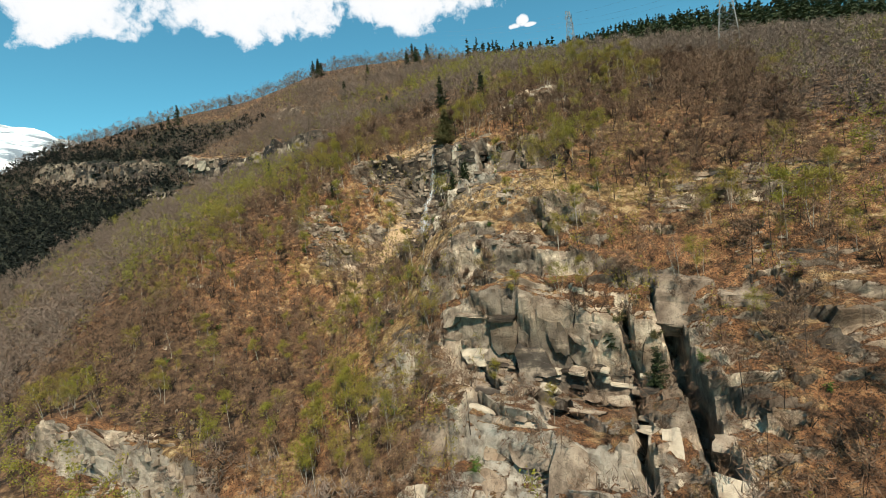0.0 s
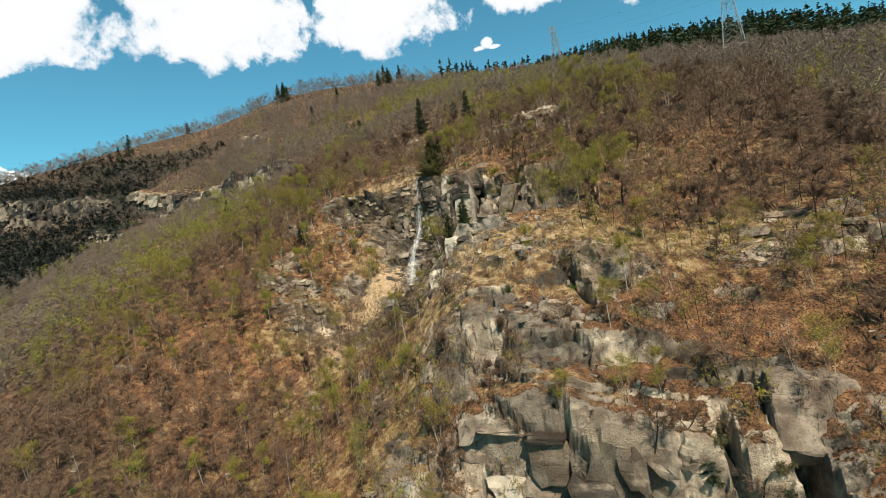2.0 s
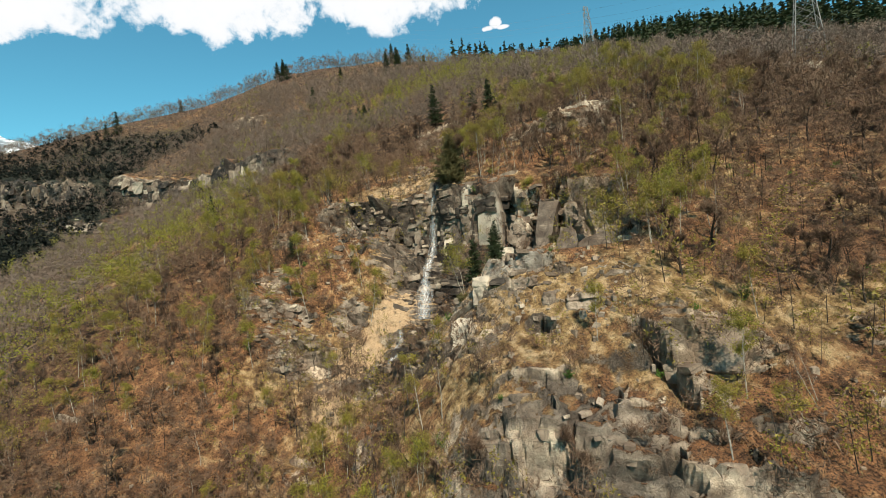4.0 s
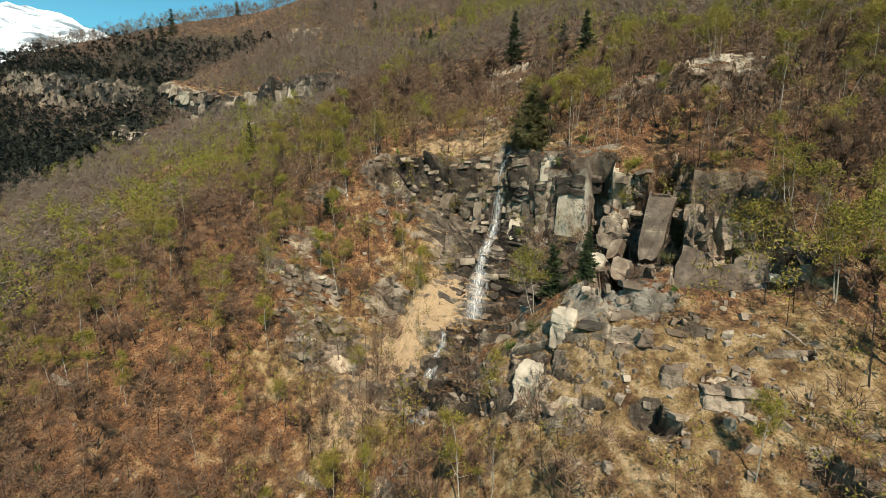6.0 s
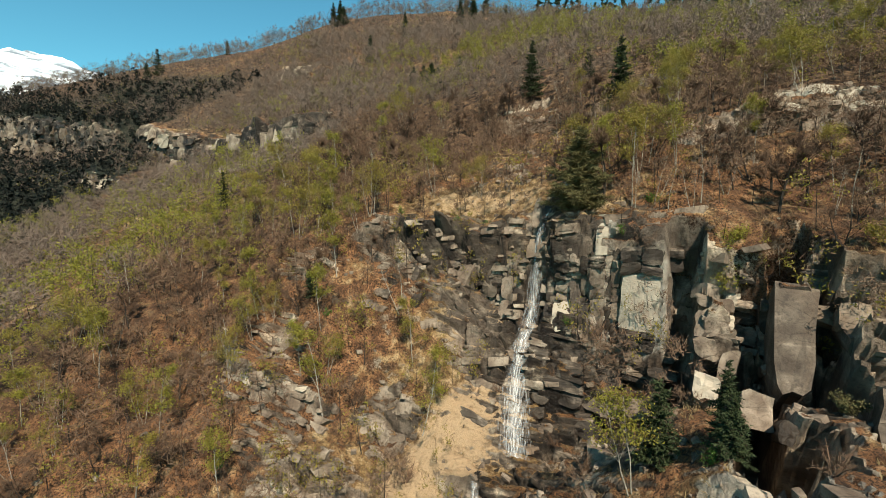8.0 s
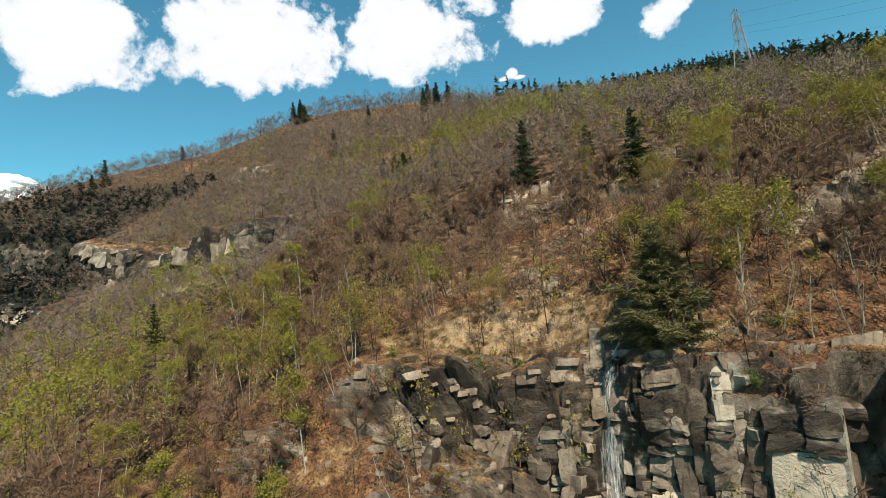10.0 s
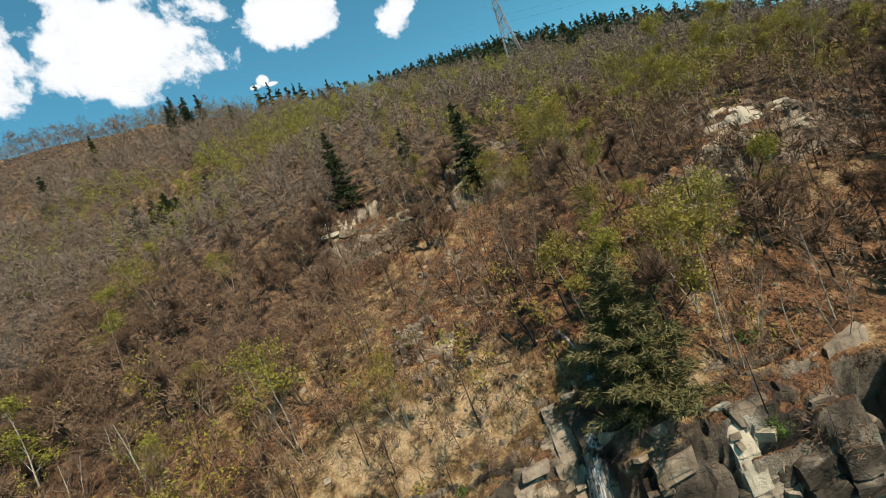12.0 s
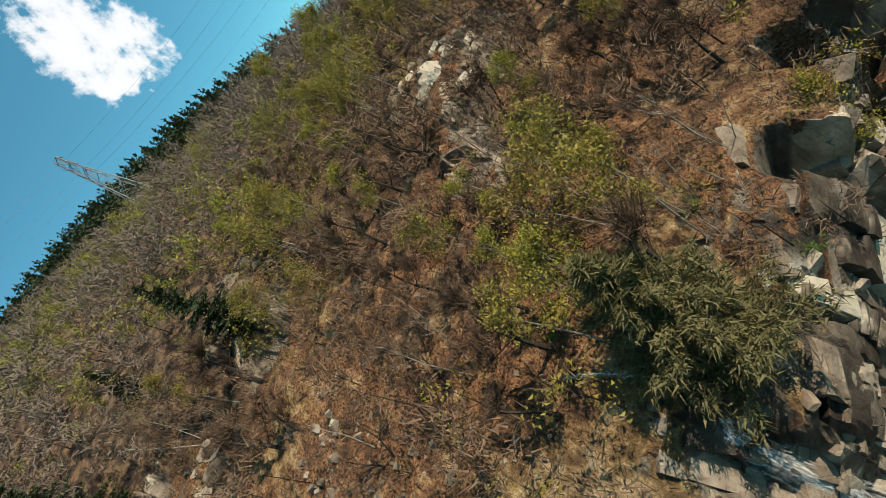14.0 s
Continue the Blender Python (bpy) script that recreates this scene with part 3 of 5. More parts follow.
def wooded(u, v):
    """How thickly the trees stand, 0 to 1."""
    d = 0.85 + 0.8 * rough_noise(u, v, 22.0, 3, 201)
    d = d * (1 - 0.93 * spot(u, v, -9, 2, 15, 26)) * (1 - 0.85 * spot(u, v, 14, -6, 12, 18)) * (1 - 0.8 * spot(u, v, 28, -44, 15, 14)) * (1 - 0.75 * spot(u, v, -26, 2, 12, 14))
    d = d * (1 - 0.55 * spot(u, v, 40, -30, 22, 7)) * (1 - 0.7 * spot(u, v, 46, -11, 24, 3.5, 3)) * (1 - 0.88 * spot(u, v, -15, 42, 11, 17)) * (1 - 0.6 * spot(u, v, 50, -48, 14, 14)) * (1 - 0.75 * spot(u, v, -27, -68, 22, 5))
    d = d * (1 - 0.9 * spot(u, v, -122, 66, 55, 9, -8)) * (1 - 0.9 * spot(u, v, -235, 62, 50, 12)) * (1 - 0.6 * spot(u, v, 20, 40, 8, 4, 15))
    d = d * (1 - within(u, 4.2, 8.8, 1.0) * within(v, 6, 25, 2.0)) * (1 - 0.7 * spot(u, v, 18, -12, 10, 7)) * (1 - evergreen(u, v))
    d = d * (1 - 0.6 * spot(u, v, 22, -24, 24, 10)) * (1 - 0.55 * spot(u, v, -24, 30, 15, 9)) * (1 - 0.5 * spot(u, v, 52, -42, 14, 22)) * (1 - 0.35 * spot(u, v, 4, 36, 17, 13))
    d = d + 0.3 * spot(u, v, -40, -18, 20, 24)
    d = d + 0.35 * step((v - 26) / 20.0) * step((120 - v) / 40.0) * (1 - spot(u, v, -14, 38, 12, 14))
    d = d * (1 - 0.8 * step((rock_zones(u, v) - 0.35) / 0.3)) * (1 - 0.75 * spot(u, v, 20, -14, 12, 9)) * (1 - 0.5 * spot(u, v, -22, 57, 6, 6)) * (1 - 0.5 * spot(u, v, -5, 49, 6, 6)) * (1 - 0.92 * spot(u, v, -3, -9, 10, 10)) * (1 - 0.7 * spot(u, v, 7, -17, 9, 7)) * (1 - 0.9 * spot(u, v, 8, 2, 6, 6)) * (1 - 0.8 * spot(u, v, 31, -60, 13, 8))
    return np.clip(d, 0, 1)


def build_ground():
    gu = grid_lines(-900, 700, ((-290, -70, 2.4), (-70, -30, 1.2), (-30, 22, 0.25), (22, 54, 0.4)), 0.07, 30.0)
    gv = grid_lines(-900, 900, ((-68, -30, 0.34), (-30, -20, 0.45), (-20, 24, 0.22), (24, 40, 0.5), (40, 84, 1.1)), 0.07, 30.0)
    uu, vv = np.meshgrid(gu, gv, indexing="ij")
    u, v = uu.ravel(), vv.ravel()
    pos, rock, tone = hillside(u, v)
    nu, nv = len(gu), len(gv)
    i = (np.arange(nu - 1)[:, None] * nv + np.arange(nv - 1)[None, :]).ravel()
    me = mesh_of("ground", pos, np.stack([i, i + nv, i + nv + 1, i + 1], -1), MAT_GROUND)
    p = pos.reshape(nu, nv, 3)
    n = np.cross(np.gradient(p, axis=0), np.gradient(p, axis=1))
    flat = (np.abs(n[..., 2]) / (np.linalg.norm(n, axis=2) + 1e-9)).ravel()
    ledge, wall = step((flat - 0.66) / 0.2), step((0.62 - flat) / 0.25)
    attribute(me, "rock", np.clip(rock * (1.0 - 0.55 * ledge) + 0.45 * wall, 0, 1))
    attribute(me, "tone", tone)
    straw = 0.30 + 0.5 * spot(u, v, -13, -6, 6, 22, -12) + 0.45 * spot(u, v, -15, 11, 4, 4) + 0.5 * spot(u, v, -18, 26, 12, 5) + 0.55 * spot(u, v, -3, 22, 3, 2)
    straw = straw + 0.12 * spot(u, v, 17, -12, 13, 10) + 0.3 * spot(u, v, 40, -12, 26, 4, 4) + 0.3 * spot(u, v, -5, 70, 14, 8) + 0.3 * spot(u, v, -22, -14, 14, 10) - 0.35 * spot(u, v, -52, -20, 22, 40)
    straw = straw - 0.4 * spot(u, v, 42, -30, 18, 6) + 0.3 * spot(u, v, -130, 85, 60, 10) + 0.3 * spot(u, v, 8, -50, 6, 12)
    wet = 0.95 * spot(u, v, -9, 14, 4.5, 12) + 0.9 * spot(u, v, -2, 5, 8, 6.5) + 0.8 * spot(u, v, -7, -14, 8, 3.5) + 0.75 * spot(u, v, -22, 17, 8, 5) + 0.6 * spot(u, v, 2, 18, 4, 3) + 0.5 * spot(u, v, 14, 8, 6, 5)
    wet = wet + 0.95 * spot(u, v, -6.5, -8.5, 5, 8) + 0.7 * spot(u, v, -6, 25, 2.5, 4) + 0.4 * spot(u, v, 28, -20, 4, 4) + 1.0 * spot(u, v, -125, 66, 62, 12) + 1.0 * spot(u, v, -235, 62, 60, 16) + 0.9 * spot(u, v, -150, 48, 45, 7)
    pale = 1.0 * within(u, 0.6, 4.9, 0.5) * within(v + 0.5 * value_noise(u * 1.3, v * 1.3, 5), 10.2, 16.6, 0.6) + 0.8 * spot(u, v, -1.0, 11.5, 1.3, 2.8) + 1.0 * spot(u, v, 31, -58, 11, 8) + 0.12 * spot(u, v, 22, -31, 9, 5) + 0.12 * spot(u, v, 26, -45, 14, 8) + 0.7 * spot(u, v, 12, -7, 5, 3.5) + 0.6 * spot(u, v, 9, -46, 3, 6) + 0.7 * spot(u, v, -27, -69, 18, 5) + 0.5 * spot(u, v, -160, 64, 8, 5)
    moss_shade = 0.18 + 0.25 * spot(u, v, -60, -5, 12, 60, 20) + 0.35 * spot(u, v, 5, 70, 40, 22)
    # on top of the green: painted shade over the side valley and the slope above
    moss_shade = moss_shade + 1.0 * evergreen(u, v) + 0.75 * spot(u, v, -215, 105, 65, 24, 10)
    straw = straw + 0.4 * spot(u, v, -13.5, -5, 3.5, 16, -12) + 0.25 * spot(u, v, 6, -14, 9, 7) + 0.4 * spot(u, v, -15.5, 11, 3, 3.5)
    pale = pale + 0.9 * spot(u, v, -0.8, 19.0, 0.7, 3.5)
    wet = wet * (1 - within(u, 0.6, 4.9, 0.5) * within(v, 10.2, 16.6, 0.6)) - 0.5 * spot(u, v, -1.0, 11.5, 1.3, 2.8)
    straw = straw + 0.3 * spot(u, v, 18, -25, 16, 7)
    # follows tree density: undergrowth, and the trees' shade painted on the ground
    brush_shade = (1 - 0.8 * spot(u, v, 18, -12, 15, 11)) * (1 - 0.7 * spot(u, v, 20, -26, 18, 8)) * (1 - 0.6 * spot(u, v, -15, 36, 16, 14)) * np.clip(wooded(u, v), 0, 1) * (0.42 + 0.34 * step((np.hypot(u + 5, v - 5) - 28) / 45.0)) * (1 - 0.8 * spot(u, v, 40, -30, 25, 9)) * (1 - 0.5 * spot(u, v, -40, -20, 22, 26))
    for name, values in (("brush_shade", brush_shade), ("straw", straw), ("wet", wet), ("pale", pale), ("moss_shade", moss_shade)):
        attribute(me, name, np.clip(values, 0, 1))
    return tagged(new("ground", me), "steep sunny hillside of leaf litter, dry grass and grey rock", "hillside", kind="structure")


ground = build_ground()


# ---- plants ----
def tube(path, radii, sides):
    """A tapered limb along a path: vertices and triangles."""
    path = np.asarray(path, float)
    n = len(path)
    d = np.gradient(path, axis=0)
    d /= np.linalg.norm(d, axis=1)[:, None] + 1e-9
    side = np.cross(d, (0.31, 0.52, 0.79))
    side /= np.linalg.norm(side, axis=1)[:, None] + 1e-9
    other = np.cross(d, side)
    a = np.arange(sides) * 2 * math.pi / sides
    ring = path[:, None] + np.asarray(radii)[:, None, None] * (side[:, None] * np.cos(a)[None, :, None] + other[:, None] * np.sin(a)[None, :, None])
    i, j = np.meshgrid(np.arange(n - 1), np.arange(sides), indexing="ij")
    p, q = (i * sides + j).ravel(), (i * sides + (j + 1) % sides).ravel()
    return ring.reshape(-1, 3), np.concatenate([np.stack([p, q, q + sides], -1), np.stack([p, q + sides, p + sides], -1)])


def unit(rng, n):
    d = rng.normal(size=(n, 3))
    return d / np.linalg.norm(d, axis=1)[:, None]


def slivers(rng, at, way, length, width):
    """Thin triangles from points along ways: twigs, blades, needle sprays."""
    n = len(at)
    side = np.cross(way, unit(rng, n))
    side /= np.linalg.norm(side, axis=1)[:, None] + 1e-9
    w = (np.asarray(width) * np.ones(n))[:, None] * side * 0.5
    v = np.stack([at - w, at + w, at + way * np.asarray(length)[:, None]], 1)
    return v.reshape(-1, 3), np.arange(3 * n).reshape(n, 3)


def flakes(rng, at, size):
    """Small three-cornered leaves, turned every way."""
    n = len(at)
    a, b = unit(rng, n), unit(rng, n)
    b = np.cross(a, b)
    b /= np.linalg.norm(b, axis=1)[:, None] + 1e-9
    s = (np.asarray(size) * np.ones(n))[:, None]
    return np.stack([at - a * s, at + b * s * 0.9, at + a * s], 1).reshape(-1, 3), np.arange(3 * n).reshape(n, 3)


def joined(pieces):
    vs, fs, base = [], [], 0
    for v, f in pieces:
        vs.append(v)
        fs.append(f + base)
        base += len(v)
    return np.concatenate(vs), np.concatenate(fs)


def bend(rng, start, way, length, n, wander, lift):
    pts, p, d = [np.array(start, float)], np.array(start, float), np.array(way, float)
    for _ in range(n):
        d = d + rng.normal(size=3) * wander + np.array((0, 0, lift))
        d /= np.linalg.norm(d)
        p = p + d * length / n
        pts.append(p.copy())
    return np.array(pts)


def bare_tree(seed, height, spread, twigs, stems=1, white=False, thick=1.0):
    """Trunk and limbs, and the ends of the branches where the twigs or leaves sit."""
    rng = np.random.default_rng(seed)
    wood, tips = [], []
    for s in range(stems):
        lean = rng.normal(size=3) * (0.10 if stems == 1 else 0.28)
        way = np.array((lean[0], lean[1], 1.0))
        trunk = bend(rng, (rng.normal() * 0.12 * (stems > 1), rng.normal() * 0.12 * (stems > 1), -0.5), way / np.linalg.norm(way), height * (0.80 if white else 0.55) + 0.5, 7, 0.07 if white else 0.11, 0.05)
        r0 = height * 0.015 * thick / math.sqrt(stems) + 0.02
        wood.append(tube(trunk, np.linspace(r0, r0 * 0.28, 8), 5))
        for b in range(9 if white else 7):
            k = rng.uniform(2.2 if not white else 2.6, 7)
            at = trunk[int(k)] + (trunk[min(int(k) + 1, 7)] - trunk[int(k)]) * (k % 1)
            a = rng.uniform(0, 6.283)
            rise = rng.uniform(0.55, 1.3) if white else rng.uniform(0.15, 1.0)
            out = np.array((math.cos(a), math.sin(a), rise))
            ln = height * spread * rng.uniform(0.55, 1.0) * (1.25 - k / 11)
            limb = bend(rng, at, out / np.linalg.norm(out), ln, 5, 0.16, 0.05)
            r1 = r0 * 0.5 * (1.1 - k / 9)
            wood.append(tube(limb[[0, 1, 3, 5]], np.linspace(r1, r1 * 0.25, 4), 3))
            for c in range(5):
                m = rng.uniform(1.5, 5)
                base = limb[int(m)] + (limb[min(int(m) + 1, 5)] - limb[int(m)]) * (m % 1)
                w2 = unit(rng, 1)[0] + np.array((0, 0, 0.45)) + (limb[5] - limb[0]) / ln
                bough = bend(rng, base, w2 / np.linalg.norm(w2), ln * rng.uniform(0.35, 0.6), 3, 0.2, 0.05)
                wood.append(slivers(rng, bough[[0, 1]], (bough[[1, 3]] - bough[[0, 1]]), np.ones(2), np.array((r1 * 0.9, r1 * 0.7))))
                tips.append(bough)
    along = np.array(tips)
    pick = rng.integers(0, len(along), twigs)
    f = rng.uniform(0.2, 3.0, twigs)
    i = np.minimum(f.astype(int), 2)
    at = along[pick, i] + (along[pick, i + 1] - along[pick, i]) * (f - i)[:, None]
    out = along[pick, 3] - along[pick, 0]
    out /= np.linalg.norm(out, axis=1)[:, None]
    way = unit(rng, twigs) * 0.8 + out * 0.7 + (0, 0, 0.25)
    way /= np.linalg.norm(way, axis=1)[:, None]
    return joined(wood), at, way, rng


def part(name, me, parent, label=""):
    ob = new(name, me)
    ob.parent = parent
    return tagged(ob, label) if label else ob


def plant_kind(name, label, category, group, pieces):
    """pieces: (part name, mesh, part label). Returns an Empty with its parts."""
    ob = new(name)
    tagged(ob, label, category, group)
    for pname, me, plabel in pieces:
        part(pname, me, ob, plabel)
    return ob


def make_bare(seed, height=7.0, spread=0.34, twigs=1700, stems=1, thick=1.0, width=0.032):
    wood, at, way, rng = bare_tree(seed, height, spread, twigs, stems, False, thick)
    tw = slivers(rng, at, way, rng.uniform(0.3, 0.9, twigs) * height / 7, rng.uniform(0.6, 1.3, twigs) * width)
    return mesh_of("trunk", *wood, MAT_BARK), mesh_of("crown", *tw, MAT_TWIG)


def make_birch(seed, height=8.5, spread=0.22, leaves=1500, stems=1, size=0.085):
    wood, at, way, rng = bare_tree(seed, height, spread, 450, stems, True, 0.38)
    tw = slivers(rng, at, way, rng.uniform(0.3, 0.8, 450), 0.022)
    crown = [(*tw, MAT_TWIG)]
    if leaves:
        again, at, way, rng = bare_tree(seed, height, spread, leaves, stems, True, 0.38)
        crown.append((*flakes(rng, at + way * rng.uniform(0.05, 0.85, leaves)[:, None], rng.uniform(0.6, 1.4, leaves) * size), MAT_LEAF))
    return mesh_of("trunk", *wood, MAT_BIRCH), mesh_multi("crown", crown)


def make_spruce(seed, height, width, mat, whorls=16, per=9, droop=-0.25, sprays=26, ragged=0.25):
    """Conifer: a straight stem, uneven whorls of boughs, and short flat sprays of needles along each."""
    rng = np.random.default_rng(seed)
    stem = bend(rng, (0, 0, -0.4), (0, 0, 1), height + 0.4, 8, 0.02, 0.02)
    wood, at, way = [tube(stem, np.linspace(0.015 * height + 0.03, 0.02, 9), 5)], [], []
    for k in range(whorls):
        f = (k + 0.6) / (whorls + 0.3)
        n = max(4, int(per * (1 - 0.45 * f)))
        side = rng.uniform(0, 6.283)
        for b in range(n):
            a = 6.283 * (b + rng.uniform(-0.4, 0.4)) / n + k
            reach = (width * (1 - f) ** 0.85 + 0.12) * (1 + ragged * math.cos(a - side))
            ln = reach * rng.uniform(1 - 2 * ragged, 1.12)
            z = height * (0.05 + 0.95 * f) + rng.uniform(-0.5, 0.5) * height / whorls
            out = np.array((math.cos(a), math.sin(a), droop + 0.5 * f + rng.uniform(-0.18, 0.18)))
            bough = bend(rng, (0, 0, z), out / np.linalg.norm(out), ln, 4, 0.09, 0.06)
            wood.append(tube(bough[[0, 2, 4]], np.linspace(0.03 + 0.005 * height * (1 - f), 0.008, 3), 3))
            m = max(6, int(sprays * ln / width))
            s = rng.uniform(0.5, 4.0, m)
            i = np.minimum(s.astype(int), 3)
            spread = unit(rng, m) * (0.10 + 0.09 * ln) * (1, 1, 0.35)
            at.append(bough[i] + (bough[i + 1] - bough[i]) * (s - i)[:, None] + spread)
            w = unit(rng, m) * (0.8, 0.8, 0.45) + (bough[4] - bough[0]) / ln * 0.6 + (0, 0, -0.10)
            way.append(w / np.linalg.norm(w, axis=1)[:, None])
    at, way = np.concatenate(at), np.concatenate(way)
    n = len(at)
    sp = slivers(rng, at, way, rng.uniform(0.22, 0.5, n) * (0.55 + 0.18 * width), rng.uniform(0.10, 0.22, n) * (0.55 if width > 3 else 0.6 + 0.15 * width))
    return mesh_of("trunk", *joined(wood), MAT_BARK), mesh_of("crown", *sp, mat)


def make_shrub(seed, size, twigs, leaves, mat):
    rng = np.random.default_rng(seed)
    wood, ends = [], []
    for s in range(9):
        a = rng.uniform(0, 6.283)
        out = np.array((math.cos(a) * 0.8, math.sin(a) * 0.8, rng.uniform(0.6, 1.6)))
        st = bend(rng, (0, 0, -0.15), out / np.linalg.norm(out), size * rng.uniform(0.6, 1.0), 4, 0.2, 0.08)
        wood.append(tube(st, np.linspace(0.035, 0.008, 5) * size / 1.6, 3))
        ends.append(st)
    ends = np.array(ends)
    n = max(twigs, leaves)
    pick, f = rng.integers(0, 9, n), rng.uniform(0.8, 4.0, n)
    i = np.minimum(f.astype(int), 3)
    at = ends[pick, i] + (ends[pick, i + 1] - ends[pick, i]) * (f - i)[:, None]
    way = unit(rng, n) + (0, 0, 0.35)
    way /= np.linalg.norm(way, axis=1)[:, None]
    out = [("branchwork", mesh_of("branchwork", *joined(wood + [slivers(rng, at[:twigs], way[:twigs], rng.uniform(0.25, 0.6, twigs) * size / 1.6, 0.022)]), MAT_TWIG), "")]
    if leaves:
        out.append(("foliage", mesh_of("foliage", *flakes(rng, at[:leaves] + way[:leaves] * rng.uniform(0.0, 0.4, leaves)[:, None] * size / 1.6, rng.uniform(0.05, 0.11, leaves)), mat), ""))
    return out


TREES = [plant_kind("bare_tree", "leafless grey-brown tree with fine twigs on the slope", "tree", "bare trees on the slope",
                    [("trunk", a, ""), ("crown", b, "")]) for a, b in
         (make_bare(1, 7.5, 0.34, 1900), make_bare(2, 6.5, 0.38, 1900, 2), make_bare(3, 8.5, 0.31, 2000), make_bare(4, 5.5, 0.40, 1600, 2), make_bare(5, 7.0, 0.36, 1800, 1, 1.4))]
SAPLINGS = [plant_kind("bare_sapling", "small leafless many-stemmed sapling on the slope", "tree", "bare saplings on the slope",
                       [("trunk", a, ""), ("crown", b, "")]) for a, b in (make_bare(6, 4.0, 0.44, 900, 2, 0.8, 0.024), make_bare(7, 3.4, 0.50, 800, 2, 0.8, 0.024), make_bare(8, 4.6, 0.40, 950, 1, 0.8, 0.024))]
BIRCHES = [plant_kind("birch_tree", "slender white-stemmed birch with thin yellow-green spring leaves", "tree", "birches on the slope",
                      [("trunk", a, "white birch trunk"), ("crown", b, "")]) for a, b in
           (make_birch(11, 8.5, 0.26, 2300, 1, 0.085), make_birch(12, 7.5, 0.30, 2300, 2, 0.085), make_birch(13, 9.5, 0.24, 2300, 1, 0.085), make_birch(14, 7.0, 0.32, 2300, 3, 0.085))]
PALE_BIRCHES = [plant_kind("bare_birch", "leafless white-stemmed birch with bare upper branches", "tree", "birches on the slope",
                           [("trunk", a, "white birch trunk"), ("crown", b, "")]) for a, b in (make_birch(15, 8.0, 0.22, 0), make_birch(16, 6.5, 0.24, 0, 2))]
SPRUCES = [plant_kind("spruce_tree", "dark green conical spruce standing out of the bare woods", "tree", "spruces on the slope",
                      [("trunk", a, ""), ("crown", b, "")]) for a, b in
           (make_spruce(21, 8.0, 1.7, MAT_NEEDLE, 17, 10, -0.25, 75), make_spruce(22, 10.0, 1.9, MAT_NEEDLE, 19, 10, -0.25, 75), make_spruce(23, 7.0, 1.8, MAT_NEEDLE, 16, 10, -0.2, 75))]
SHRUBS = [plant_kind("bare_shrub", "low leafless brown shrub rooted among rocks and dry grass", "shrub", "shrubs on the slope", make_shrub(s, z, n, 0, MAT_GREEN))
          for s, z, n in ((31, 1.8, 260), (32, 2.4, 340), (33, 1.4, 200))]
GREEN_SHRUBS = [plant_kind("green_shrub", "low shrub with fresh bright green leaves among rocks", "shrub", "shrubs on the slope", make_shrub(s, z, 60, n, MAT_GREEN))
                for s, z, n in ((41, 1.0, 260), (42, 1.5, 380))]
KINDS = TREES + BIRCHES + PALE_BIRCHES + SPRUCES + SHRUBS + GREEN_SHRUBS
USED = set()


def plant(kind, place, size, turn, lean=(0.0, 0.0)):
    """Sets a copy of a plant on the slope."""
    m = Matrix.LocRotScale(Vector(place), Euler((lean[0], lean[1], turn)), None)
    if kind.name not in USED:
        USED.add(kind.name)
        ob = kind
        ob.matrix_basis = m
    else:
        ob = copy_thing(kind, m)
    ob.scale = (size, size, size)
    return ob


def leafy(u, v):
    """The share of trees in young leaf."""
    g = 0.21 + 0.9 * rough_noise(u, v, 26.0, 2, 231) + 0.55 * spot(u, v, -72, 8, 18, 75, 22) + 0.35 * spot(u, v, 6, 62, 26, 14) + 0.6 * spot(u, v, 4, -56, 9, 12) + 0.35 * spot(u, v, 58, -20, 9, 9) + 0.25 * spot(u, v, -40, 70, 30, 16)
    return np.clip(g - 0.35 * spot(u, v, -38, -30, 22, 26) - 0.3 * spot(u, v, 8, 38, 22, 14), 0.02, 0.95)


rng = np.random.default_rng(7)


def scatter(n, u0, u1, v0, v1, gap, density):
    """Random places at least a gap apart, kept by density."""
    cells, out = {}, []
    us, vs, chance = rng.uniform(u0, u1, n), rng.uniform(v0, v1, n), rng.uniform(0, 1, n)
    keep = chance <= density(us, vs)
    for u, v in zip(us[keep].tolist(), vs[keep].tolist()):
        i, j = int(u // gap), int(v // gap)
        if any((u - p) ** 2 + (v - q) ** 2 < gap * gap for a in (-1, 0, 1) for b in (-1, 0, 1) for p, q in cells.get((i + a, j + b), ())):
            continue
        cells.setdefault((i, j), []).append((u, v))
        out.append((u, v))
    return np.array(out)


near = scatter(13000, -62, 66, -66, 62, 1.7, lambda u, v: wooded(u, v) * 0.95)
near_pos, near_rock, near_tone = hillside(near[:, 0], near[:, 1])
counts = {"bare": 0, "leaf": 0, "small": 0}
spare = []
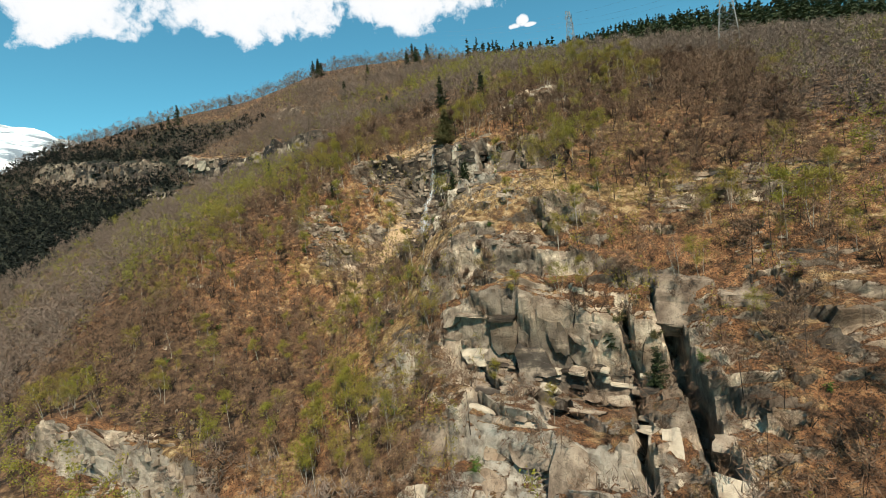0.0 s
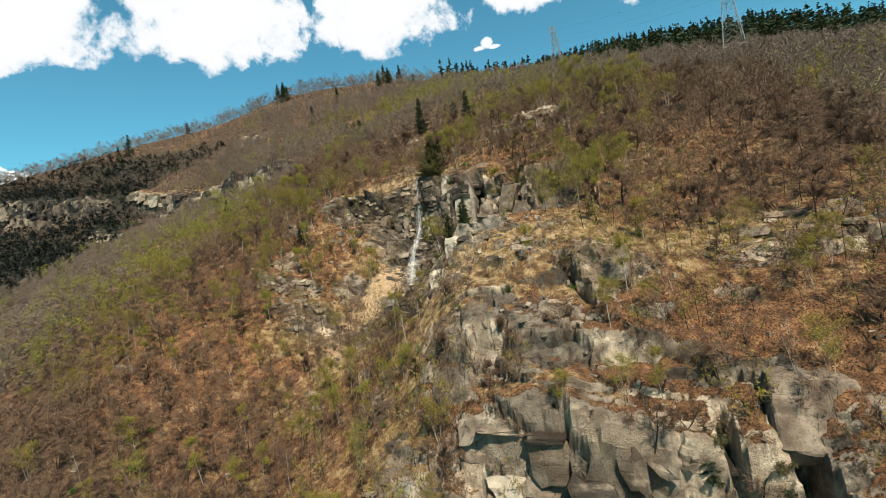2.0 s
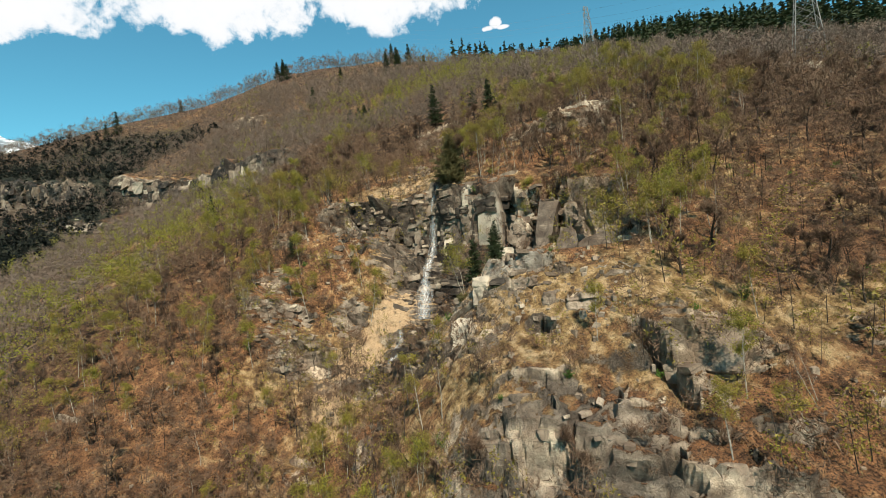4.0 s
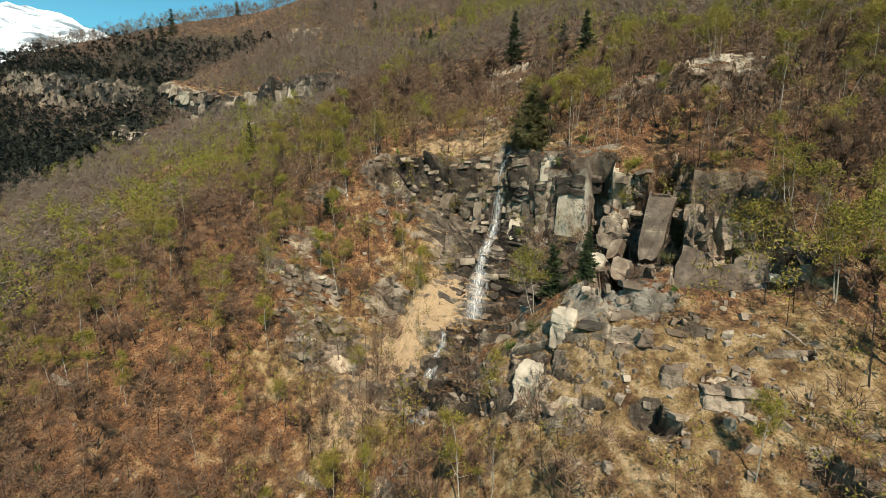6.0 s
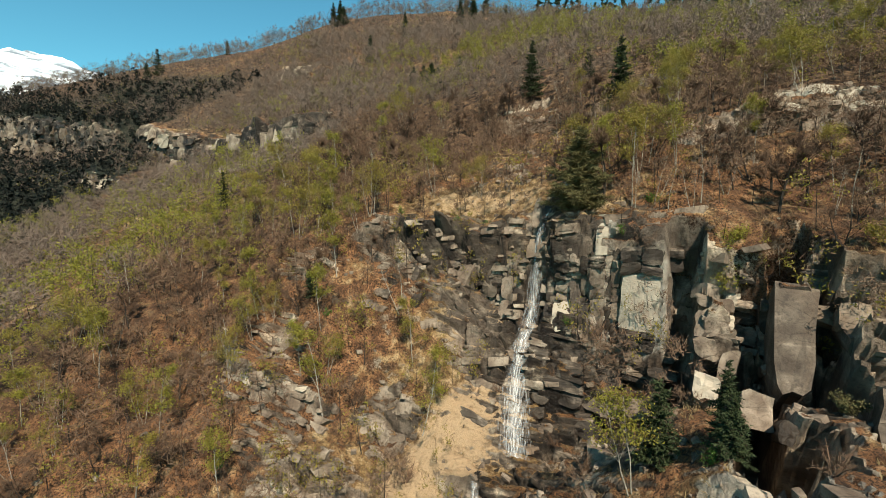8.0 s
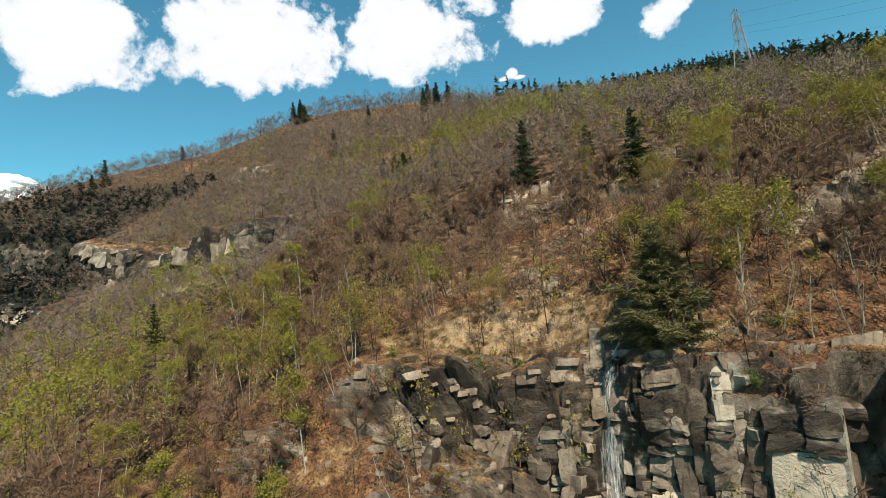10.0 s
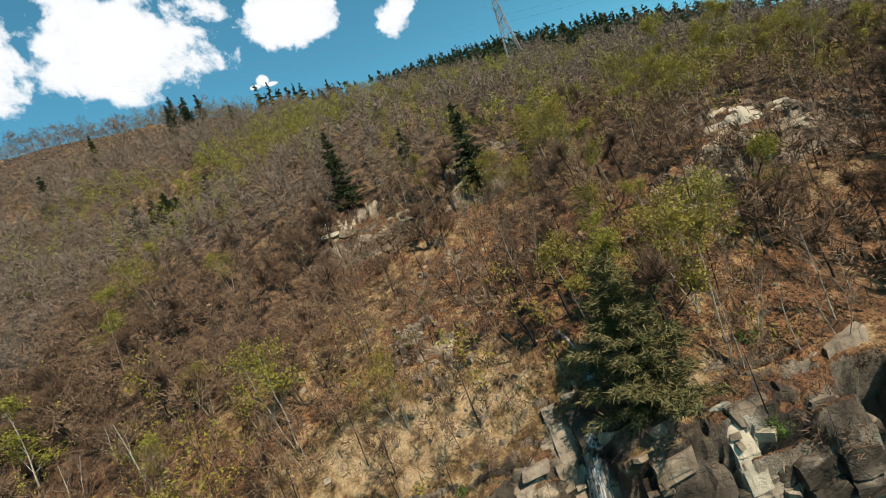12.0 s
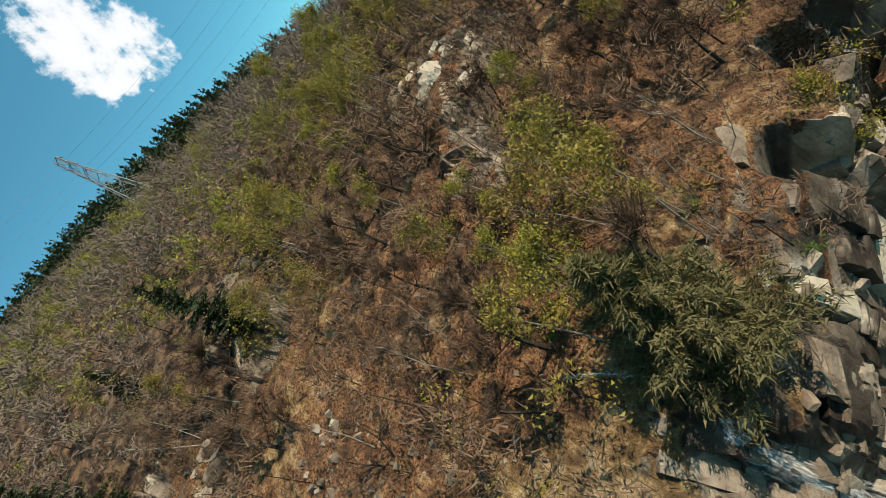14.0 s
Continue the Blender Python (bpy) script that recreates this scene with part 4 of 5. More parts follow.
for (u, v), p, g in zip(near, near_pos, leafy(near[:, 0], near[:, 1])):
    k, size = rng.uniform(), rng.uniform(0.7, 1.3) * (0.72 if v < -14 else 1.0)
    if k < g * 0.9 and counts["leaf"] < 285:
        counts["leaf"] += 1
        kind = PALE_BIRCHES[rng.integers(2)] if rng.uniform() < 0.2 else BIRCHES[rng.integers(4)]
        plant(kind, p, size, rng.uniform(0, 6.28), tuple(rng.normal(size=2) * 0.07))
    elif counts["small"] < 220 and (rng.uniform() < 0.45 or counts["bare"] >= 300):
        counts["small"] += 1
        plant(SAPLINGS[rng.integers(3)], p, rng.uniform(0.8, 1.5), rng.uniform(0, 6.28), tuple(rng.normal(size=2) * 0.08))
    elif counts["bare"] < 300:
        counts["bare"] += 1
        plant(TREES[rng.integers(5)], p, size, rng.uniform(0, 6.28), tuple(rng.normal(size=2) * 0.08))
    else:
        spare.append((u, v))
print("near trees", counts, "spare", len(spare))


# ---- woods further off: too many to count ----
def far_woods(name, label, places, tall, twigs, leaves_share, mats, seed, thick=0.011, leaf_size=0.019):
    r = np.random.default_rng(seed)
    pos, _, _ = hillside(places[:, 0], places[:, 1])
    n = len(pos)
    high = tall * r.uniform(0.6, 1.25, n)
    trunks, t_f = slivers(r, pos - (0, 0, 0.3), np.tile((0.0, 0.0, 1.0), (n, 1)) + r.normal(size=(n, 3)) * 0.06, high * 0.9, 0.016 * high)
    k = np.repeat(np.arange(n), twigs)
    c = unit(r, n * 8) * (r.uniform(0.3, 1.0, n * 8) ** 0.5)[:, None]
    q = c[k * 8 + r.integers(0, 8, n * twigs)] + unit(r, n * twigs) * r.uniform(0.05, 0.42, n * twigs)[:, None]
    at = pos[k] + np.stack([q[:, 0] * 0.30 * high[k], q[:, 1] * 0.30 * high[k], (0.53 + 0.38 * q[:, 2]) * high[k]], -1)
    leaf = leaves_share[k] > r.uniform(0, 1, n * twigs)
    way = unit(r, n * twigs) + (0, 0, 0.5) + q * 0.6
    way /= np.linalg.norm(way, axis=1)[:, None]
    b = ~leaf
    tv, tf = slivers(r, at[b], way[b], r.uniform(0.06, 0.15, b.sum()) * high[k][b], thick * high[k][b])
    lv, lf = flakes(r, at[leaf], r.uniform(0.6, 1.4, leaf.sum()) * leaf_size * high[k][leaf])
    for nm, v, f, mat in (("trunks", trunks, t_f, mats[0]), ("twigs", tv, tf, mats[1]), ("leaves", lv, lf, mats[2])):
        if len(f):
            yield nm, mesh_of(nm, v, f, mat)


def wood_thing(name, label, *args):
    ob = new(name)
    tagged(ob, label, "woodland", kind="stuff")
    for nm, me in far_woods(name, label, *args):
        tagged(part(nm, me, ob), kind="stuff")
    return ob


def outside(u, v):
    return np.where((-62 < u) & (u < 66) & (-66 < v) & (v < 62), 0.0, wooded(u, v))


mid = scatter(17000, -150, 105, -75, 150, 2.0, outside)
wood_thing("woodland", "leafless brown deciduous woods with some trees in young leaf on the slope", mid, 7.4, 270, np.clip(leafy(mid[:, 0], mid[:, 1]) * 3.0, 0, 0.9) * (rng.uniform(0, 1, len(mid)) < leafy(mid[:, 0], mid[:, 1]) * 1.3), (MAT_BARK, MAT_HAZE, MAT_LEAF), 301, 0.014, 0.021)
if spare:
    few = np.array(spare)
    wood_thing("thicket", "thin leafless young growth between the larger trees", few, 6.6, 250, np.clip(leafy(few[:, 0], few[:, 1]) * 2.5, 0, 0.8) * (rng.uniform(0, 1, len(few)) < leafy(few[:, 0], few[:, 1])), (MAT_BARK, MAT_TWIG, MAT_LEAF), 303, 0.011)
print("mid woods", len(mid))
back = scatter(15000, -360, 140, -60, 235, 3.0, lambda u, v: np.where((-150 < u) & (u < 105) & (-75 < v) & (v < 150), 0.0, wooded(u, v)))
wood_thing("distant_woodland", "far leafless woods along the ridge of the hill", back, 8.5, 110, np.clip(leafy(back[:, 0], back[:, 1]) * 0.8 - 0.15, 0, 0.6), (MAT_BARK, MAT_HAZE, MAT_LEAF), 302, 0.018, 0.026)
print("back woods", len(back))


# ---- rock: joint blocks, ledges and loose stones ----
def facing(u, v, e=0.35):
    """Place, way out and steepness of the slope at points."""
    p, rock, _ = hillside(u, v)
    a, b = hillside(u + e, v)[0] - hillside(u - e, v)[0], hillside(u, v + e)[0] - hillside(u, v - e)[0]
    n = np.cross(a, b)
    n /= np.linalg.norm(n, axis=1)[:, None]
    return p, n, rock


def hull_rock(seed):
    """A joint block about 1 across: a skewed box with its corners broken off."""
    r = np.random.default_rng(seed)
    bm = bmesh.new()
    skew = r.normal(size=(3, 3)) * 0.09
    for c in itertools.product((-0.5, 0.5), repeat=3):
        corner = np.array(c) * r.uniform(0.8, 1.0, 3)
        for k in range(3):
            p = corner.copy()
            p[k] *= r.uniform(0.55, 0.95)
            bm.verts.new(p + skew @ p)
    bmesh.ops.convex_hull(bm, input=bm.verts)
    bmesh.ops.delete(bm, geom=[v for v in bm.verts if not v.link_faces], context="VERTS")
    bmesh.ops.triangulate(bm, faces=bm.faces)
    bm.verts.index_update()
    out = np.array([v.co for v in bm.verts]), np.array([[v.index for v in f.verts] for f in bm.faces])
    bm.free()
    return out


HULLS = [hull_rock(k) for k in range(14)]


def turned(n, dip):
    """Axes of a block on a face with the way out n: along, out, up."""
    out = np.array((n[0], n[1], 0.0))
    out /= np.linalg.norm(out) + 1e-9
    along = np.array((-out[1], out[0], 0.0))
    up = np.array((0.0, 0.0, 1.0))
    c, s = math.cos(dip), math.sin(dip)
    return np.stack([along * c + up * s, out, up * c - along * s], 0)


def rock_blocks(tries, u0, u1, v0, v1, seed, need, low=0.45, scale=1.0):
    r = np.random.default_rng(seed)
    u, v = r.uniform(u0, u1, tries), r.uniform(v0, v1, tries)
    keep = (rock_zones(u, v) > r.uniform(low, 1.0, tries)) & ~((np.abs(u - 2.7) < 2.3) & (np.abs(v - 13.6) < 4.6))
    u, v = u[keep], v[keep]
    p, n, rock = facing(u, v, 1.3)
    out = []
    for k in range(len(u)):
        steep = 1 - n[k][2]
        if r.uniform() > 0.10 + 1.6 * steep:
            continue
        big = r.uniform() ** 2.0
        if steep > 0.35:
            size = scale * np.array((0.7 + 2.6 * big, 1.5 + 0.6 * big, 0.35 + 1.7 * big * r.uniform(0.4, 1.3)))
            if r.uniform() < 0.30:
                size[0], size[2] = size[2] * 1.2, size[0] * 0.8
            proud = r.uniform(-0.02, 0.26) * scale
        else:
            size = scale * np.array((0.7 + 2.4 * big, 0.7 + 1.6 * big, 0.35 + 0.6 * big))
            proud = r.uniform(-0.05, 0.16) * scale
        ax = turned(n[k] + r.normal(size=3) * (0.05, 0.05, 0), 0.07 + r.normal() * 0.035)
        lean = 0.18 + 0.1 * r.normal()
        c, s = math.cos(lean), math.sin(lean)
        ax = np.stack([ax[0], ax[1] * c + ax[2] * s, ax[2] * c - ax[1] * s], 0)
        mid = p[k] + n[k] * (proud - 0.5 * min(size[1], size[2] + 0.5 * steep))
        out.append((mid, ax, size))
        if len(out) >= need:
            break
    return out


def stone_stuff(name, label, found, mat, seed):
    r = np.random.default_rng(seed)
    pieces = []
    for mid, ax, size in found:
        v, f = HULLS[r.integers(14)]
        pieces.append(((v * size) @ ax + mid, f))
    ob = new(name, mesh_of(name, *joined(pieces), mat))
    return tagged(ob, label, "rocks", kind="stuff")


crags = new("crag")
tagged(crags, "jointed grey gneiss crag around the waterfall, wet and stained", "cliff")
r_near = np.random.default_rng(401)
for mid_, ax_, size_ in rock_blocks(1400, -18, 22, -16, 22, 402, 220, 0.45, 0.9):
    if mid_[2] < 84.0:
        v_, f_ = HULLS[r_near.integers(14)]
        ob_ = part("rock", mesh_of("rock", (v_ * size_) @ ax_, f_, MAT_WETSTONE if mid_[0] < 7 else MAT_STONE), crags)
        ob_.location = mid_


def face_out(u, spread):
    """Heights and how far out the smoothed face of the slope stands there, on the line u up the slope."""
    vs = np.linspace(-85, 110, 420)
    zs = np.linspace(30, 170, 700)
    total = 0
    for d in (-spread, 0.0, spread):
        p, _, _ = hillside(np.full(420, u + d), vs)
        q = p - np.array(SLOPE_O)
        total = total + np.interp(zs, np.maximum.accumulate(p[:, 2]), q[:, 0] * -0.4497 + q[:, 1] * -0.8932)
    soft = np.convolve(np.pad(total / 3, 5, mode="edge"), np.ones(11) / 11, "valid")
    return zs, soft


def joint_block(r, wide, tall, deep, chip):
    """A block with a rough front, a ragged outline and broken edges; its front looks along -y."""
    k = 5
    gx, gz = np.meshgrid(np.linspace(-0.5, 0.5, k), np.linspace(-0.5, 0.5, k), indexing="ij")
    rim = np.maximum(np.abs(gx), np.abs(gz)) > 0.49
    corner = (np.abs(gx) > 0.49) & (np.abs(gz) > 0.49)
    small = min(wide, tall)
    x = gx * wide + r.normal(size=gx.shape) * np.where(rim, 0.025, 0.05) * wide * chip - np.sign(gx) * corner * r.uniform(0, 0.10, gx.shape) * small * chip
    z = gz * tall + r.normal(size=gx.shape) * np.where(rim, 0.025, 0.05) * tall * chip - np.sign(gz) * corner * r.uniform(0, 0.10, gx.shape) * small * chip
    shear, taper = r.normal(size=2) * 0.13 * chip, r.normal(size=2) * 0.12 * chip
    x, z = x + shear[0] * gz * small + taper[0] * gx * gz * wide, z + shear[1] * gx * small + taper[1] * gx * gz * tall
    slant = r.normal() * 0.07 * gx * wide + r.normal() * 0.05 * gz * tall
    stepped = (gx * math.cos(r.uniform(0, 6.28)) + gz > r.uniform(-0.4, 0.9)) * r.uniform(0.04, 0.22) * chip
    y = slant + stepped + r.normal(size=gx.shape) * 0.02 * small * chip + np.where(rim, r.uniform(0.01, 0.09, gx.shape) * min(1.0, small), 0)
    front = np.stack([x, y, z], -1).reshape(-1, 3)
    loop = [i * k for i in range(k)] + [(k - 1) * k + j for j in range(1, k)] + [i * k + k - 1 for i in range(k - 2, -1, -1)] + [j for j in range(k - 2, 0, -1)]
    back = front[loop] * (0.97, 0, 0.97) + (0, deep, 0)
    i, j = np.meshgrid(np.arange(k - 1), np.arange(k - 1), indexing="ij")
    c = (i * k + j).ravel()
    n, m = len(loop), k * k
    a, b = np.array(loop), np.roll(loop, -1)
    p, q = m + np.arange(n), m + (np.arange(n) + 1) % n
    tris = np.concatenate([np.stack([c, c + k, c + k + 1], -1), np.stack([c, c + k + 1, c + 1], -1), np.stack([a, p, q], -1), np.stack([a, q, b], -1)])
    return np.concatenate([front, back]), tris


def wall_blocks(parent, u0, u1, foot, head, wide, tall, seed, mats, proud=0.35, deep=2.4, chip=1.0, gap=-0.03, dip=0.05, loose=0.13, spread=0.9, back=0.45, keep=1.0, skip=()):
    """A face of joint blocks between two heights: columns of uneven width, each broken into courses. mats: (share, material)."""
    r = np.random.default_rng(seed)
    u = u0
    while u < u1 - 0.2:
        w = r.uniform(*wide)
        mid = u + w / 2
        zs, outs = face_out(mid, spread)
        z, top = foot(mid) + r.uniform(-0.4, 0.2), head(mid) + r.uniform(-0.3, 0.3)
        while z < top - 0.2:
            t = min(tall[0] + (tall[1] - tall[0]) * r.uniform() ** 1.7, top - z)
            lo, hi = np.interp([z + 0.1, z + t - 0.1], zs, outs)
            pick, mat = r.uniform(), mats[-1][1]
            for share, m in mats:
                if pick < share:
                    mat = m
                    break
                pick -= share
            zc = z + t / 2
            z += t
            if r.uniform() > keep or any(a < mid < b and c < zc < d for a, b, c, d in skip):
                continue
            out = 0.5 * (lo + hi) + proud + r.normal() * loose
            lean = math.atan2(max(min(lo - hi, back * t), -0.1 * t), t)
            rise = t / math.cos(lean)
            yaw, roll = r.normal() * 0.05, dip + r.normal() * 0.02
            v, f = joint_block(r, max(w - gap, 0.2), max(rise - gap, 0.2), deep, chip)
            m = np.array((np.array(SLOPE_U), (0.4497, 0.8932, 0.0), (0.0, 0.0, 1.0))).T @ np.array(Euler((-lean, 0, yaw)).to_matrix()) @ np.array(Euler((0, roll, 0)).to_matrix())
            ob = part("rock", mesh_of("rock", v @ m.T, f, mat), parent)
            at = np.array(SLOPE_O) * (1, 1, 0) + mid * np.array(SLOPE_U) + out * np.array((-0.4497, -0.8932, 0.0))
            ob.location = (at[0], at[1], zc)
        u += w


def height_at(u, v):
    return float(hillside(np.array([float(u)]), np.array([float(v)]))[0][0, 2])


WET_WALL = ((0.62, MAT_WETSTONE), (0.33, MAT_STONE), (0.05, MAT_PALE))
GREY_WALL = ((0.2, MAT_WETSTONE), (0.72, MAT_STONE), (0.08, MAT_PALE))
DARK_WALL = ((0.85, MAT_WETSTONE), (0.15, MAT_STONE))
# the wall beside the fall, with its tiers, and the pale panel
wall_blocks(crags, -7.4, -1.3, lambda u: 91.6, lambda u: 100.2, (0.8, 2.2), (0.6, 3.8), 421, WET_WALL, 0.3, 2.4, 1.4)
wall_blocks(crags, -1.2, 0.5, lambda u: 91.4, lambda u: 100.8, (0.8, 0.9), (0.7, 3.4), 422, WET_WALL, 0.15)
wall_blocks(crags, 0.6, 5.2, lambda u: 98.6, lambda u: 100.9, (1.5, 2.3), (0.9, 1.7), 423, DARK_WALL, 0.45)
wall_blocks(crags, 0.6, 4.3, lambda u: 93.0, lambda u: 98.6, (3.6, 3.6), (5.5, 5.5), 424, ((1.0, MAT_PALE),), 0.3, 2.4, 0.4, 0.0, 0.03, 0.0)
wall_blocks(crags, 4.3, 5.3, lambda u: 91.0, lambda u: 98.6, (0.9, 0.9), (1.2, 3.4), 425, WET_WALL)
wall_blocks(crags, 0.6, 4.3, lambda u: 91.2, lambda u: 93.0, (1.2, 2.4), (0.6, 1.0), 435, DARK_WALL)
wall_blocks(crags, -11.5, 5.6, lambda u: 86.5, lambda u: 91.5, (1.6, 4.2), (0.35, 1.7), 426, DARK_WALL, 0.25, 2.4, 1.4, dip=0.09, keep=0.85, skip=((-10.6, -8.2, 80, 99),))
wall_blocks(crags, -13.5, 1.5, lambda u: 83.0, lambda u: 86.5, (1.6, 4.0), (0.5, 1.5), 427, ((0.7, MAT_WETSTONE), (0.3, MAT_STONE)), 0.15, 2.4, 1.5, dip=0.1, keep=0.65)
wall_blocks(crags, -1.9, -0.8, lambda u: 100.4, lambda u: 104.6, (1.1, 1.1), (1.2, 2.0), 436, ((1.0, MAT_PALE),), 0.25, 1.5, 0.3, -0.05, 0.0, 0.0, 0.3, 1.2)
wall_blocks(crags, -10.0, -7.4, lambda u: 99.5, lambda u: 106.0, (1.25, 1.3), (2.0, 3.4), 437, ((0.7, MAT_STONE), (0.3, MAT_WETSTONE)), 0.15, 1.5, 0.3, -0.05, 0.0, 0.02, 0.6, 1.2)
# the dark crag on the far side of the fall
wall_blocks(crags, -28.0, -13.0, lambda u: 93.6, lambda u: 98.4 + 0.08 * (u + 28), (0.9, 2.2), (0.6, 3.4), 428, ((0.6, MAT_WETSTONE), (0.4, MAT_STONE)), 0.15, 2.4, 1.6, keep=0.7)
wall_blocks(crags, -13.2, -10.4, lambda u: 92.4, lambda u: 99.8, (0.9, 1.6), (0.8, 2.6), 429, GREY_WALL, 0.25)
# beyond the slot: jointed wall, pillar and block, and the broken ledges behind them
wall_blocks(crags, 7.4, 16.6, lambda u: 96.4, lambda u: 99.6, (0.9, 2.4), (0.5, 1.6), 438, GREY_WALL, 0.3, 2.4, 1.5, keep=0.6, skip=((12.4, 15.1, 90, 110),))
wall_blocks(crags, 21.4, 26.0, lambda u: 92.4, lambda u: 96.5, (1.0, 2.4), (0.6, 2.0), 439, GREY_WALL, 0.2, 2.4, 1.5, keep=0.6)
wall_blocks(crags, 7.3, 12.4, lambda u: 89.2, lambda u: 97.0, (0.8, 2.0), (0.5, 2.2), 430, GREY_WALL, 0.4, 4.5, 1.3, spread=0.3)
wall_blocks(crags, 12.5, 15.0, lambda u: 92.2, lambda u: 99.3, (2.5, 2.5), (8.5, 8.5), 431, ((1.0, MAT_STAINED),), 0.15, 5.0, 1.1, -0.1, 0.04, 0.0, 0.2, 0.75)
wall_blocks(crags, 16.6, 21.4, lambda u: 90.9, lambda u: 96.3, (1.7, 2.6), (2.0, 4.6), 432, ((0.7, MAT_STAINED), (0.3, MAT_STONE)), 0.1, 5.0, 1.3, -0.1, 0.02, 0.1, 0.2, 0.7)
wall_blocks(crags, 16.4, 18.2, lambda u: 96.3, lambda u: 98.3, (1.8, 1.8), (2.0, 2.0), 433, ((1.0, MAT_STONE),), 0.4, 2.4, 0.8, spread=0.2)
cliff = new("lower_cliff")
tagged(cliff, "pale brown-grey jointed cliff with stepped cracks and ledges", "cliff")
wall_blocks(cliff, 15.5, 37.5, lambda u: 62.5 + 0.4 * math.sin(u), lambda u: 70.5 - 0.12 * (u - 16), (1.4, 4.6), (0.8, 4.6), 451, ((0.25, MAT_WETSTONE), (0.65, MAT_STONE), (0.1, MAT_PALE)), 0.4, 3.2, 1.5, 0.0, 0.08, 0.3, 1.2, 0.7, 0.5)
wall_blocks(cliff, 22.0, 42.0, lambda u: 59.0 + 0.09 * (38 - u), lambda u: 62.4 + 0.09 * (38 - u), (0.9, 3.0), (0.35, 1.2), 452, ((0.4, MAT_WETSTONE), (0.4, MAT_STONE), (0.2, MAT_PALE)), 0.55, 3.0, 1.5, 0.0, 0.12, 0.4, 1.2, 0.5, 0.6)
wall_blocks(cliff, 17.0, 40.0, lambda u: 50.0, lambda u: 59.6, (2.6, 6.0), (2.0, 6.0), 453, ((0.5, MAT_PALE), (0.5, MAT_STONE)), 0.15, 3.4, 1.4, 0.0, 0.06, 0.25, 1.6, 0.8, 0.4)
wall_blocks(cliff, 46.9, 54.0, lambda u: 50.0, lambda u: 60.0, (3.0, 4.4), (3.5, 6.0), 454, ((0.7, MAT_STONE), (0.3, MAT_PALE)), 0.3, 3.0, 1.0, 0.0, 0.06, 0.2, 1.0, 0.8, 0.75)
wall_blocks(cliff, 41.2, 44.6, lambda u: 50.5, lambda u: 62.0, (1.6, 1.8), (3.0, 6.0), 455, ((0.7, MAT_STONE), (0.3, MAT_PALE)), 0.3, 3.0, 1.0, 0.0, 0.04, 0.1, 0.3, 0.8, 0.8)
upper = new("upper_crag")
tagged(upper, "pale jointed crag among bare trees above the cliff", "cliff")
wall_blocks(upper, 14.5, 24.5, lambda u: height_at(u, 38.5), lambda u: height_at(u, 38.5) + 5.2 - 0.25 * abs(u - 20), (1.0, 2.6), (0.5, 2.2), 461, ((0.7, MAT_STONE), (0.3, MAT_PALE)), 0.4, 3.0, 1.3, 0.0, 0.10, 0.2, 1.0, 0.4)
wall_blocks(upper, -8.0, 2.0, lambda u: height_at(u, 60.0), lambda u: height_at(u, 60.0) + 3.2, (1.0, 2.8), (0.4, 1.6), 462, GREY_WALL, 0.4, 3.0, 1.3, 0.0, 0.10, 0.3, 1.0, 0.5, 0.8)
wall_blocks(upper, -27.0, -16.0, lambda u: height_at(u, 57.5), lambda u: height_at(u, 57.5) + 2.8, (1.0, 2.6), (0.5, 1.6), 463, GREY_WALL, 0.4, 3.0, 1.3, 0.0, 0.10, 0.3, 1.0, 0.5, 0.7)
wall_blocks(upper, 58.0, 70.0, lambda u: height_at(u, 62.0), lambda u: height_at(u, 62.0) + 6.0, (1.4, 3.0), (0.8, 2.6), 464, GREY_WALL, 0.4, 3.0, 1.3, 0.0, 0.10, 0.3, 1.0, 0.5, 0.8)
wall_blocks(upper, 46.0, 66.0, lambda u: height_at(u, -13.5), lambda u: height_at(u, -13.5) + 2.6, (1.2, 3.4), (0.6, 1.8), 465, GREY_WALL, 0.4, 3.0, 1.3, 0.0, 0.08, 0.3, 1.0, 0.5, 0.75)
wall_blocks(upper, -40.0, -26.0, lambda u: height_at(u, -7.0), lambda u: height_at(u, -7.0) + 2.6, (0.9, 2.4), (0.5, 1.5), 466, GREY_WALL, 0.3, 3.0, 1.3, 0.0, 0.10, 0.3, 1.0, 0.6, 0.7)
outcrop_rocks = [k for k in rock_blocks(9000, -60, 64, -70, 75, 409, 1500, 0.12, 0.75) if (Vector(k[0]) - SLOPE_O).dot(SLOPE_V) > -30 or (Vector(k[0]) - SLOPE_O).dot(SLOPE_U) < 12]
outcrop = new("rock_outcrop")
tagged(outcrop, "scattered grey outcrops among litter and dry grass", "rocks")
for mid_, ax_, size_ in outcrop_rocks[:290]:
    v_, f_ = HULLS[r_near.integers(14)]
    ob_ = part("rock", mesh_of("rock", (v_ * size_) @ ax_, f_, MAT_STONE), outcrop)
    ob_.location = mid_
stone_stuff("slope_stones", "small grey outcrops among litter and dry grass", outcrop_rocks[290:], MAT_STONE, 410)
far_cliff = new("far_cliff")
tagged(far_cliff, "far dark cliff band with pale streaked faces above the woods", "cliff")


FAR_WALL = ((0.33, MAT_STONE), (0.55, MAT_WETSTONE), (0.12, MAT_PALE))
wall_blocks(far_cliff, -178.0, -74.0, lambda u: height_at(u, 72 - 14 * (u + 180) / 110 - 5.5), lambda u: height_at(u, 72 - 14 * (u + 180) / 110 + 4.0), (2.4, 6.0), (1.5, 6.5), 441, FAR_WALL, 0.4, 6.0, 1.0, -0.2, 0.08, 0.5, 3.0)
